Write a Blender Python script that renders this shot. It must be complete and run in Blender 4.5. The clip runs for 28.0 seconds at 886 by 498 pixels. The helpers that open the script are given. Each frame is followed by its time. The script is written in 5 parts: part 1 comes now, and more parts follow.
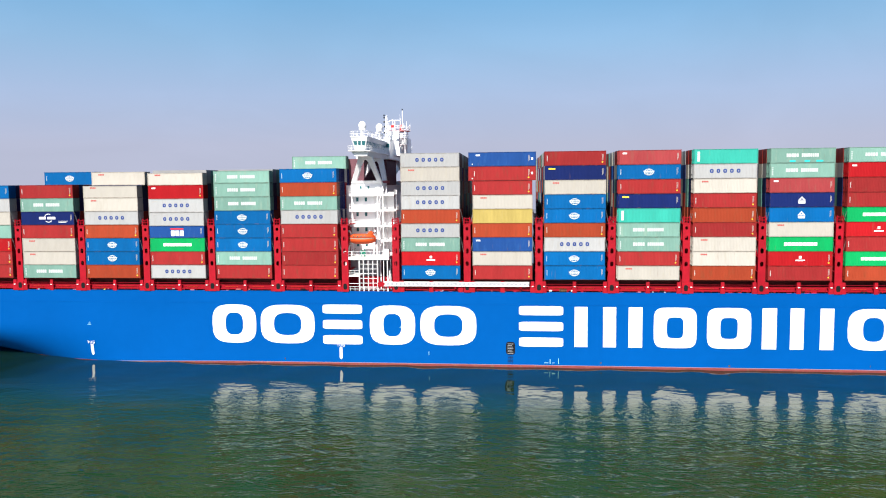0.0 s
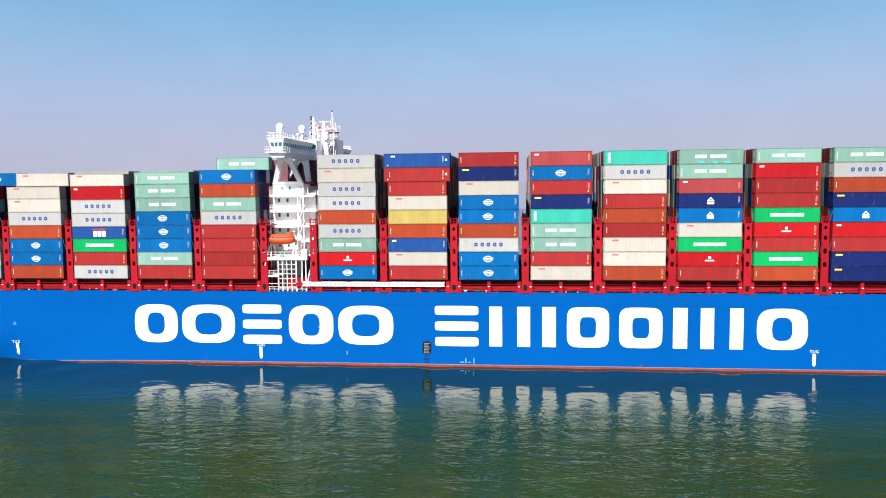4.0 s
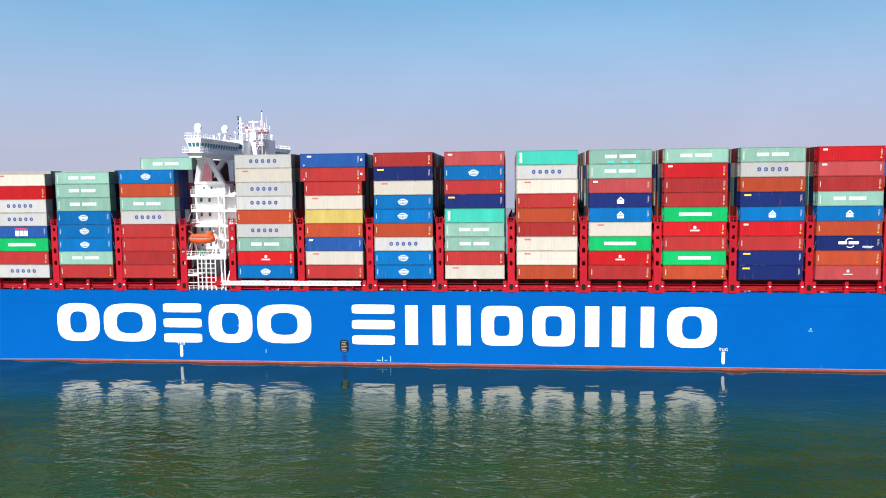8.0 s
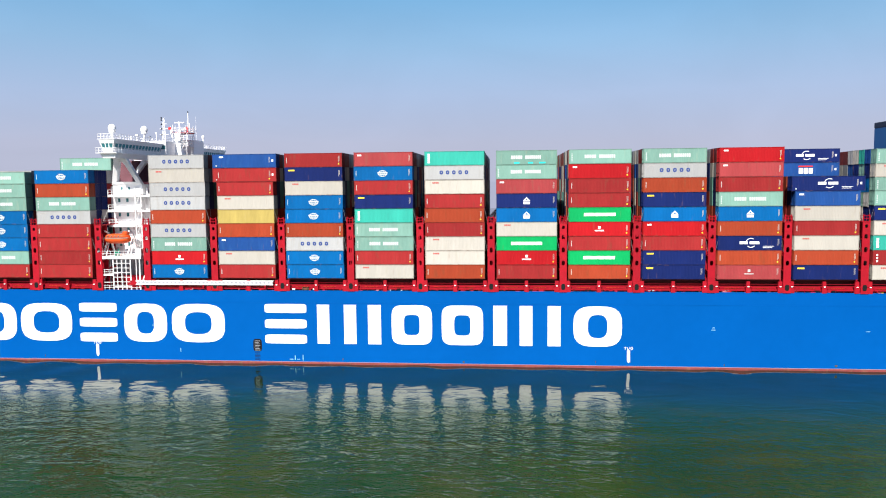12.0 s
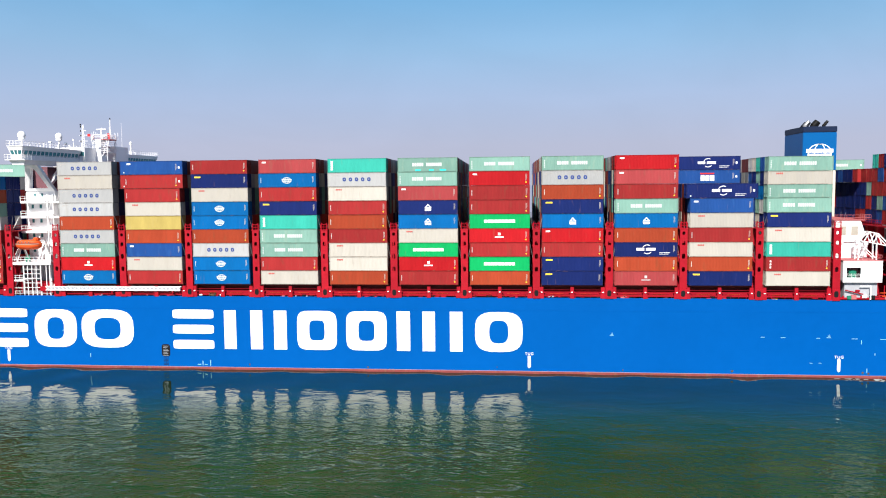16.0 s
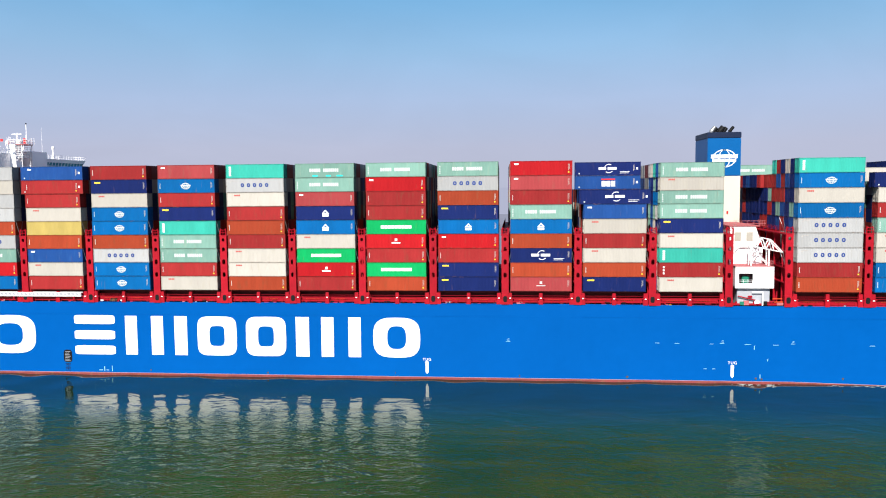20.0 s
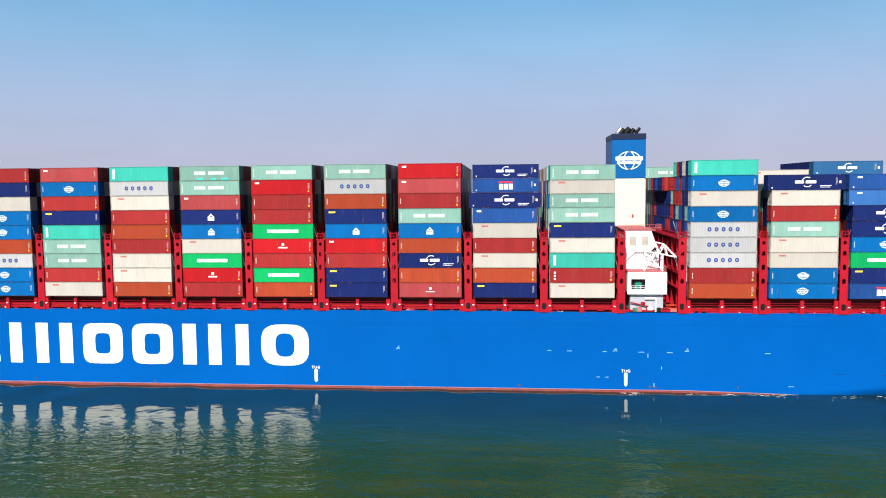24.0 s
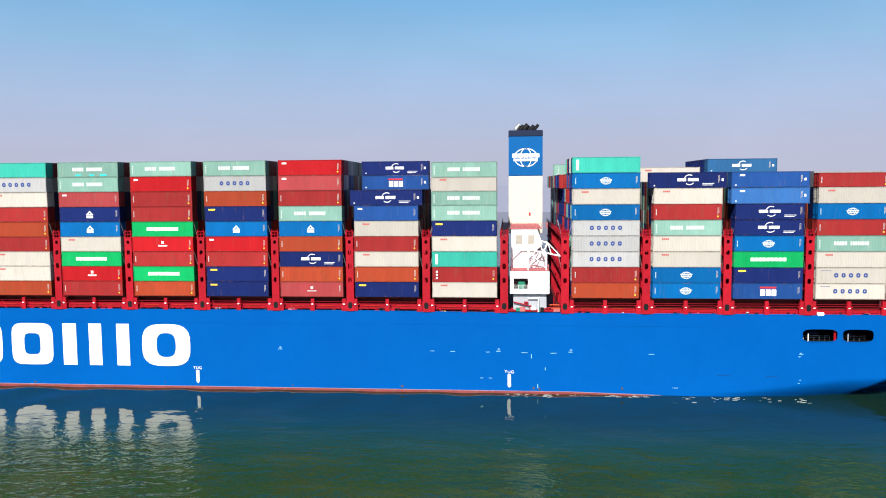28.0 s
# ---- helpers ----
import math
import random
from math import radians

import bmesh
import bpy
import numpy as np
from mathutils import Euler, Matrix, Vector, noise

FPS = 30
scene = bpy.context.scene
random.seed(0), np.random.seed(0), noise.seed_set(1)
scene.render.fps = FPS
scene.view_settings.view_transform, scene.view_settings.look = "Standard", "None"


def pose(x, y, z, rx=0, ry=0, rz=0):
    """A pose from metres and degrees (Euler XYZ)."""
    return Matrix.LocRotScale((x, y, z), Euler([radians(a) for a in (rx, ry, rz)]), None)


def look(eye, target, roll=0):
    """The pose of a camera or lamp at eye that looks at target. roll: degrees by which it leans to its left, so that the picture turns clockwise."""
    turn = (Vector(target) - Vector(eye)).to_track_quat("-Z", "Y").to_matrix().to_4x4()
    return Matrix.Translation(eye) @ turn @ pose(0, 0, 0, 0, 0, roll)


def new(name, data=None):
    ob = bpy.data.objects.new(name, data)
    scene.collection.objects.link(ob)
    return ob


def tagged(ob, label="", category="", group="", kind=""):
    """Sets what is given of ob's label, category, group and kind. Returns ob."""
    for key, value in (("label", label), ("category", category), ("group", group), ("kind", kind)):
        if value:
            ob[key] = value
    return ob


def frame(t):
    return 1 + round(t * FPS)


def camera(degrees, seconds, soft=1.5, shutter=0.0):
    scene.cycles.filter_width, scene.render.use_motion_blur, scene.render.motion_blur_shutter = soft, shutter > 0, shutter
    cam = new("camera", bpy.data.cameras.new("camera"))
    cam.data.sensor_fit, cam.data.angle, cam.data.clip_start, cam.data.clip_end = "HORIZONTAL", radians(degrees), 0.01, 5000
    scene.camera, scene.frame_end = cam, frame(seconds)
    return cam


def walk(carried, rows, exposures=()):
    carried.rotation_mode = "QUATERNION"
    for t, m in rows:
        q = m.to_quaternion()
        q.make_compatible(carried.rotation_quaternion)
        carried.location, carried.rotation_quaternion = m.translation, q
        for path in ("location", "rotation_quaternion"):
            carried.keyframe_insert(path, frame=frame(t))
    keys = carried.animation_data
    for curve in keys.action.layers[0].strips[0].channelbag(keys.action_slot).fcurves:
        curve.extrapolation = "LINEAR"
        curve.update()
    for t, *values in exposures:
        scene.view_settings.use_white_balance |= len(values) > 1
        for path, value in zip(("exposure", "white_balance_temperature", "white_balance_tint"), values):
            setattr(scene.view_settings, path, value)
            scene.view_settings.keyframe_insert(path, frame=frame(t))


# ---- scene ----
cam = camera(59.2, 28.0, soft=1.08)
# the drone hovers: seconds, y, height over the water, yaw, pitch, roll
HOVER = [
    (0, -159.96, 38.02, 6.092, -4.765, -0.534),
    (1, -159.86, 38.06, 6.101, -4.759, -0.545),
    (2, -159.75, 38.09, 6.127, -4.769, -0.554),
    (3, -159.66, 38.12, 6.154, -4.782, -0.559),
    (4, -159.59, 38.14, 6.170, -4.795, -0.564),
    (5, -159.53, 38.16, 6.163, -4.810, -0.574),
    (6, -159.47, 38.17, 6.127, -4.830, -0.584),
    (7, -159.38, 38.15, 6.067, -4.851, -0.587),
    (8, -159.27, 38.12, 6.002, -4.865, -0.585),
    (9, -159.16, 38.06, 5.935, -4.864, -0.577),
    (10, -159.07, 38.01, 5.866, -4.855, -0.568),
    (11, -159.01, 37.98, 5.804, -4.849, -0.560),
    (12, -159.00, 38.00, 5.753, -4.850, -0.553),
    (13, -158.99, 38.08, 5.704, -4.844, -0.543),
    (14, -158.95, 38.20, 5.651, -4.805, -0.532),
    (15, -158.85, 38.34, 5.598, -4.714, -0.523),
    (16, -158.70, 38.51, 5.544, -4.592, -0.514),
    (17, -158.52, 38.68, 5.490, -4.495, -0.506),
    (18, -158.28, 38.86, 5.444, -4.467, -0.501),
    (19, -157.79, 39.02, 5.413, -4.474, -0.497),
    (20, -156.84, 39.16, 5.395, -4.469, -0.495),
    (21, -155.44, 39.29, 5.385, -4.454, -0.496),
    (22, -153.80, 39.41, 5.368, -4.447, -0.503),
    (23, -152.13, 39.53, 5.338, -4.451, -0.515),
    (24, -150.53, 39.59, 5.300, -4.466, -0.530),
    (25, -149.08, 39.58, 5.255, -4.489, -0.534),
    (26, -147.81, 39.53, 5.191, -4.524, -0.512),
    (27, -146.71, 39.46, 5.088, -4.579, -0.468),
    (28, -145.75, 39.38, 4.945, -4.654, -0.413),
]


def hover(y, z, yaw, pitch, roll):
    eye = Vector((3.24, y, z))
    a, p = radians(yaw), radians(pitch)
    return look(eye, eye + Vector((-math.sin(a) * math.cos(p), math.cos(a) * math.cos(p), math.sin(p))), roll)


walk(cam, [(t, hover(*row)) for t, *row in HOVER])
# seconds, and how far the ship has gone along x
WAY = [(0, 0.00), (2, -8.76), (4, -17.65), (6, -26.23), (8, -34.71), (10, -43.53), (12, -52.71), (14, -62.31), (16, -72.18), (18, -82.24), (20, -92.67), (22, -103.35), (24, -114.03), (26, -124.65), (28, -135.39)]
MOVERS = []  # things that travel with the ship

# ---- world, sun, exposure ----
SUN_UP, SUN_TURN = 39, 190
world = bpy.data.worlds.new("sky")
scene.world = world
world.use_nodes = True
sky = world.node_tree.nodes.new("ShaderNodeTexSky")
sky.sky_type, sky.sun_disc = "NISHITA", False
sky.sun_elevation, sky.sun_rotation = radians(SUN_UP), radians(SUN_TURN)
sky.altitude, sky.air_density, sky.dust_density, sky.ozone_density = 0, 1.0, 0.6, 3.0
back = world.node_tree.nodes["Background"]
back.inputs["Strength"].default_value = 0.065
world.node_tree.links.new(sky.outputs[0], back.inputs["Color"])
# sea haze: lilac at the horizon, pale blue above it, gone high up, all the way round
tree = world.node_tree
haze, spot, axes = tree.nodes.new("ShaderNodeBackground"), tree.nodes.new("ShaderNodeTexCoord"), tree.nodes.new("ShaderNodeSeparateXYZ")
tint, fade, blend = tree.nodes.new("ShaderNodeValToRGB"), tree.nodes.new("ShaderNodeValToRGB"), tree.nodes.new("ShaderNodeMixShader")
for at, colour in ((0.0, (0.48, 0.505, 0.66)), (0.05, (0.49, 0.52, 0.69)), (0.11, (0.43, 0.55, 0.79)), (0.17, (0.31, 0.525, 0.79)), (0.23, (0.20, 0.465, 0.77)), (0.5, (0.06, 0.20, 0.55))):
    e = tint.color_ramp.elements[0] if at == 0 else tint.color_ramp.elements[-1] if at == 0.5 else tint.color_ramp.elements.new(at)
    e.position, e.color = at, (*colour, 1)
wisp, veil, dim = tree.nodes.new("ShaderNodeTexNoise"), tree.nodes.new("ShaderNodeMapRange"), tree.nodes.new("ShaderNodeMapping")
dim.inputs["Scale"].default_value = (2.2, 2.2, 5.0)
wisp.inputs["Scale"].default_value, wisp.inputs["Detail"].default_value, wisp.inputs["Distortion"].default_value = 1.6, 6, 0.8
veil.inputs["From Min"].default_value, veil.inputs["From Max"].default_value = 0.4, 0.75
veil.inputs["To Min"].default_value, veil.inputs["To Max"].default_value = 0.61, 0.66  # thin wisps of high cloud
for a, z in ((spot.outputs["Generated"], dim.inputs[0]), (dim.outputs[0], wisp.inputs["Vector"]), (wisp.outputs["Fac"], veil.inputs["Value"]), (veil.outputs[0], haze.inputs["Strength"])):
    tree.links.new(a, z)
fade.color_ramp.elements[0].position, fade.color_ramp.elements[1].position = 0.22, 0.5
fade.color_ramp.elements[0].color, fade.color_ramp.elements[1].color = (0.96, 0.96, 0.96, 1), (0, 0, 0, 1)
for a, z in ((spot.outputs["Generated"], axes.inputs[0]), (axes.outputs["Z"], tint.inputs[0]), (axes.outputs["Z"], fade.inputs[0]), (tint.outputs[0], haze.inputs["Color"]), (fade.outputs[0], blend.inputs[0]), (back.outputs[0], blend.inputs[1]), (haze.outputs[0], blend.inputs[2]), (blend.outputs[0], tree.nodes["World Output"].inputs["Surface"])):
    tree.links.new(a, z)
sun = new("sun", bpy.data.lights.new("sun", "SUN"))
sun.data.energy, sun.data.angle, sun.data.color = 5.0, radians(0.6), (1.0, 0.95, 0.87)
up, turn = radians(SUN_UP), radians(SUN_TURN)
sun.matrix_world = look((math.sin(turn) * math.cos(up) * 300, math.cos(turn) * math.cos(up) * 300, math.sin(up) * 300), (0, 0, 0))
scene.view_settings.exposure = 0.68


# ---- materials ----
def paint(name, colour, rough=0.45, vary=0.12, scale=0.6, bump=0.05, metal=0.0, streak=0.0, dirt=None, spread=0.0, islands=False, shine=0.15, rust=None):
    """Painted or metal surface: broad patches, fine grain, run-down streaks; spread varies it from piece to piece."""
    m = bpy.data.materials.new(name)
    m.use_nodes = True
    n, link = m.node_tree.nodes, m.node_tree.links.new
    bsdf = n["Principled BSDF"]
    bsdf.inputs["Metallic"].default_value = metal
    bsdf.inputs["Specular IOR Level"].default_value = shine
    coord, info = n.new("ShaderNodeTexCoord"), n.new("ShaderNodeObjectInfo")
    shift = n.new("ShaderNodeVectorMath")
    shift.operation = "ADD"
    far = n.new("ShaderNodeMath")
    far.operation, far.inputs[1].default_value = "MULTIPLY", 77.0
    link(info.outputs["Random"], far.inputs[0])
    link(coord.outputs["Object"], shift.inputs[0])
    link(far.outputs[0], shift.inputs[1])
    broad, fine = n.new("ShaderNodeTexNoise"), n.new("ShaderNodeTexNoise")
    broad.inputs["Scale"].default_value, broad.inputs["Detail"].default_value = scale, 5
    fine.inputs["Scale"].default_value, fine.inputs["Detail"].default_value = scale * 14, 3
    stretch = n.new("ShaderNodeMapping")
    stretch.inputs["Scale"].default_value = (1, 1, 0.25 if streak else 1)
    link(shift.outputs[0], stretch.inputs[0])
    link(stretch.outputs[0], broad.inputs["Vector"])
    link(stretch.outputs[0], fine.inputs["Vector"])
    add = n.new("ShaderNodeMath")
    add.operation, add.inputs[1].default_value = "MULTIPLY_ADD", 0.35
    link(fine.outputs["Fac"], add.inputs[0])
    link(broad.outputs["Fac"], add.inputs[2])
    ramp = n.new("ShaderNodeMapRange")
    ramp.inputs["From Min"].default_value, ramp.inputs["From Max"].default_value = 0.35, 1.0
    ramp.inputs["To Min"].default_value, ramp.inputs["To Max"].default_value = 1 - vary, 1 + vary
    link(add.outputs[0], ramp.inputs["Value"])
    own = n.new("ShaderNodeMath")
    own.operation, own.inputs[1].default_value, own.inputs[2].default_value = "MULTIPLY_ADD", spread * 2, 1 - spread
    if islands:
        geo = n.new("ShaderNodeNewGeometry")
        link(geo.outputs["Random Per Island"], own.inputs[0])
    else:
        link(info.outputs["Random"], own.inputs[0])
    both = n.new("ShaderNodeMath")
    both.operation = "MULTIPLY"
    link(ramp.outputs[0], both.inputs[0])
    link(own.outputs[0], both.inputs[1])
    tone = n.new("ShaderNodeMix")
    tone.data_type, tone.blend_type = "RGBA", "MULTIPLY"
    tone.inputs["Factor"].default_value = 1
    tone.inputs["A"].default_value = (*colour, 1)
    grey = n.new("ShaderNodeCombineColor")
    for i in range(3):
        link(both.outputs[0], grey.inputs[i])
    link(grey.outputs[0], tone.inputs["B"])
    last = tone.outputs["Result"]
    if dirt:
        spots = n.new("ShaderNodeTexNoise")
        spots.inputs["Scale"].default_value, spots.inputs["Detail"].default_value = 1.3, 8
        link(stretch.outputs[0], spots.inputs["Vector"])
        cut = n.new("ShaderNodeMapRange")
        cut.inputs["From Min"].default_value, cut.inputs["From Max"].default_value = 0.56, 0.70
        cut.inputs["To Max"].default_value = 0.4
        link(spots.outputs["Fac"], cut.inputs["Value"])
        over = n.new("ShaderNodeMix")
        over.data_type = "RGBA"
        link(cut.outputs[0], over.inputs["Factor"])
        link(last, over.inputs["A"])
        over.inputs["B"].default_value = (*dirt, 1)
        last = over.outputs["Result"]
    if rust:
        # narrow rusty runs
        runs = n.new("ShaderNodeMapping")
        runs.inputs["Scale"].default_value = (1.6, 1.6, 0.22)
        link(shift.outputs[0], runs.inputs[0])
        grain = n.new("ShaderNodeTexNoise")
        grain.inputs["Scale"].default_value, grain.inputs["Detail"].default_value = 1.5, 6
        link(runs.outputs[0], grain.inputs["Vector"])
        thin = n.new("ShaderNodeMapRange")
        thin.inputs["From Min"].default_value, thin.inputs["From Max"].default_value, thin.inputs["To Max"].default_value = 0.64, 0.80, 0.28
        link(grain.outputs["Fac"], thin.inputs["Value"])
        stain = n.new("ShaderNodeMix")
        stain.data_type = "RGBA"
        link(thin.outputs[0], stain.inputs["Factor"])
        link(last, stain.inputs["A"])
        stain.inputs["B"].default_value = (*rust, 1)
        last = stain.outputs["Result"]
    link(last, bsdf.inputs["Base Color"])
    gloss = n.new("ShaderNodeMapRange")
    gloss.inputs["To Min"].default_value, gloss.inputs["To Max"].default_value = rough - 0.1, min(1, rough + 0.15)
    link(fine.outputs["Fac"], gloss.inputs["Value"])
    link(gloss.outputs[0], bsdf.inputs["Roughness"])
    if bump:
        relief = n.new("ShaderNodeBump")
        relief.inputs["Strength"].default_value, relief.inputs["Distance"].default_value = bump, 0.05
        link(fine.outputs["Fac"], relief.inputs["Height"])
        link(relief.outputs[0], bsdf.inputs["Normal"])
    return m


BOX = dict(rough=0.5, vary=0.15, scale=0.5, streak=1, spread=0.13, shine=0.1, rust=(0.20, 0.11, 0.07))
BOXES = {
    "r": paint("brown_red_paint", (0.258, 0.020, 0.021), dirt=(0.167, 0.046, 0.030), **BOX),
    "p": paint("faded_red_paint", (0.289, 0.042, 0.046), dirt=(0.228, 0.076, 0.061), **BOX),
    "o": paint("rust_orange_paint", (0.290, 0.043, 0.018), dirt=(0.190, 0.053, 0.023), **BOX),
    "R": paint("bright_red_paint", (0.350, 0.008, 0.012), **BOX),
    "w": paint("cream_paint", (0.410, 0.384, 0.346), dirt=(0.380, 0.350, 0.289), **{**BOX, "vary": 0.08}),
    "g": paint("light_grey_paint", (0.347, 0.350, 0.356), dirt=(0.319, 0.304, 0.281), **{**BOX, "vary": 0.08}),
    "b": paint("clear_blue_paint", (0.000, 0.091, 0.280), **BOX),
    "u": paint("mid_blue_paint", (0.011, 0.053, 0.205), dirt=(0.023, 0.091, 0.266), **BOX),
    "l": paint("sun_faded_blue_paint", (0.030, 0.115, 0.330), dirt=(0.05, 0.14, 0.32), **BOX),
    "n": paint("navy_paint", (0.006, 0.015, 0.095), **BOX),
    "m": paint("steel_blue_paint", (0.018, 0.085, 0.201), **BOX),
    "c": paint("pale_sea_green_paint", (0.167, 0.304, 0.258), dirt=(0.266, 0.342, 0.274), **BOX),
    "t": paint("turquoise_paint", (0.034, 0.342, 0.274), **BOX),
    "e": paint("vivid_green_paint", (0.003, 0.304, 0.085), **BOX),
    "y": paint("yellow_paint", (0.426, 0.327, 0.099), dirt=(0.380, 0.304, 0.152), **BOX),
}
# corner posts and rails: same paints, chafed and rusty, darkened as shade between tiers
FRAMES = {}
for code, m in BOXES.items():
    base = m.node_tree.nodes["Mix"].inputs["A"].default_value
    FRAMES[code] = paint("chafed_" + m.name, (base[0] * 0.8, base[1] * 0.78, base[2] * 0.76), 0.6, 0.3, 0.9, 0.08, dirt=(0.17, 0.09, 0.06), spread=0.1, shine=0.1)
COLOUR_WORD = {"r": "brown-red", "p": "faded red", "o": "rust-orange", "R": "bright red", "w": "cream-white", "g": "light grey", "b": "clear blue", "u": "mid-blue", "l": "sun-faded blue", "n": "navy", "m": "steel-blue", "c": "pale sea-green", "t": "turquoise", "e": "vivid green", "y": "yellow"}
WHITE = paint("white_gloss_paint", (0.86, 0.85, 0.86), 0.32, 0.05, 0.4, 0.03, spread=0.03, shine=0.5)
WHITE_MARK = paint("white_marking", (0.85, 0.85, 0.85), 0.5, 0.06, 2.0, 0)
NAVY_MARK = paint("navy_marking", (0.03, 0.06, 0.22), 0.5, 0.05, 2.0, 0)
RUST_MARK = paint("rust_stain", (0.084, 0.061, 0.038), 0.8, 0.3, 3.0, 0)
FADED_MARK = paint("faded_white_marking", (0.25, 0.53, 0.62), 0.6, 0.2, 3.0, 0)
# dark purple-red: the shade under the wheelhouse is mixed into this colour
INNER = paint("oxide_primer", (0.152, 0.068, 0.084), 0.7, 0.2, 0.8, 0.05)
LOUVRE = paint("louvre_cream", (0.380, 0.350, 0.304), 0.6, 0.1, 2.0, 0.05)
RED_MARK = paint("red_marking", (0.65, 0.03, 0.03), 0.5, 0.05, 2.0, 0)
GOLD_MARK = paint("yellow_marking", (0.8, 0.55, 0.05), 0.5, 0.05, 2.0, 0)
PALE_LINE = paint("pale_waterline_paint", (0.380, 0.274, 0.289), 0.6, 0.2, 0.5, 0, streak=1)
CYAN_MARK = paint("turquoise_patch", (0.02, 0.6, 0.55), 0.5, 0.05, 2.0, 0)
HULL_BLUE = paint("hull_blue_paint", (0.000, 0.076, 0.308), 0.5, 0.10, 0.05, 0.02, shine=0.03)
BOOT = paint("boot_top_red", (0.205, 0.046, 0.046), 0.6, 0.25, 0.35, 0.05, dirt=(0.190, 0.122, 0.068), streak=1)
DECK_RED = paint("deck_red_paint", (0.319, 0.005, 0.015), 0.5, 0.18, 0.8, 0.05, dirt=(0.190, 0.015, 0.015), spread=0.1)
DARK_RED = paint("hatch_brown_red", (0.097, 0.012, 0.012), 0.6, 0.2, 0.8, 0.05)
ORANGE = paint("lifeboat_orange", (0.66, 0.085, 0.02), 0.35, 0.08, 1.0, 0.02)
# soot on the exhausts, and painted-on shade in holes and openings
BLACK = paint("sooty_black", (0.007, 0.007, 0.008), 0.6, 0.3, 1.5, 0.1)
NAVY_BAND = paint("funnel_navy", (0.009, 0.017, 0.046), 0.45, 0.1, 0.4, 0.02)
FUNNEL_BLUE = paint("funnel_blue", (0.000, 0.087, 0.281), 0.4, 0.06, 0.3, 0.02)
CREAM = paint("funnel_cream", (0.60, 0.55, 0.47), 0.4, 0.06, 0.3, 0.02, streak=1)
GREY = paint("machinery_grey", (0.342, 0.357, 0.395), 0.5, 0.1, 0.8, 0.05)
STEEL = paint("lashing_steel", (0.380, 0.380, 0.380), 0.4, 0.15, 3.0, 0.05, metal=0.7)
GREEN = paint("winch_green", (0.015, 0.167, 0.106), 0.5, 0.15, 1.0, 0.05)
PINK = paint("deck_coating_pink", (0.418, 0.122, 0.129), 0.7, 0.15, 1.0, 0.05)
FOAM = paint("sea_foam", (0.42, 0.46, 0.46), 0.8, 0.2, 2.0, 0.1)
LADDER_WOOD = paint("worn_ladder_wood", (0.13, 0.07, 0.04), 0.7, 0.3, 3.0, 0.1)
LADDER_ROPE = paint("tarred_rope", (0.05, 0.035, 0.03), 0.8, 0.3, 6.0, 0.1)
GLASS = paint("window_glass_teal", (0.035, 0.14, 0.16), 0.15, 0.2, 0.8, 0)
GLASS.node_tree.nodes["Principled BSDF"].inputs["IOR"].default_value = 1.6


# lighter than GLASS: a reflection of the sky is painted into the colour
BRIDGE_GLASS = paint("bridge_glass", (0.09, 0.27, 0.31), 0.15, 0.25, 0.5, 0)


def mixed_boxes():
    """Paints of the inner stacks: one colour to each box."""
    m = paint("mixed_container_paints", (1, 1, 1), **{**BOX, "islands": True})
    n, link = m.node_tree.nodes, m.node_tree.links.new
    geo, ramp = n.new("ShaderNodeNewGeometry"), n.new("ShaderNodeValToRGB")
    ramp.color_ramp.interpolation = "CONSTANT"
    ramp.color_ramp.elements.remove(ramp.color_ramp.elements[1])
    shades = [(0.198, 0.023, 0.019), (0.009, 0.021, 0.106), (0.251, 0.251, 0.258), (0.011, 0.061, 0.228), (0.099, 0.228, 0.190), (0.152, 0.023, 0.019), (0.350, 0.334, 0.296), (0.228, 0.046, 0.023), (0.009, 0.015, 0.053)]
    for i, c in enumerate(shades):
        e = ramp.color_ramp.elements[0] if i == 0 else ramp.color_ramp.elements.new(i / len(shades))
        e.color = (*c, 1)
    link(geo.outputs["Random Per Island"], ramp.inputs[0])
    link(ramp.outputs[0], n["Mix"].inputs["A"])
    return m


MIXED = mixed_boxes()


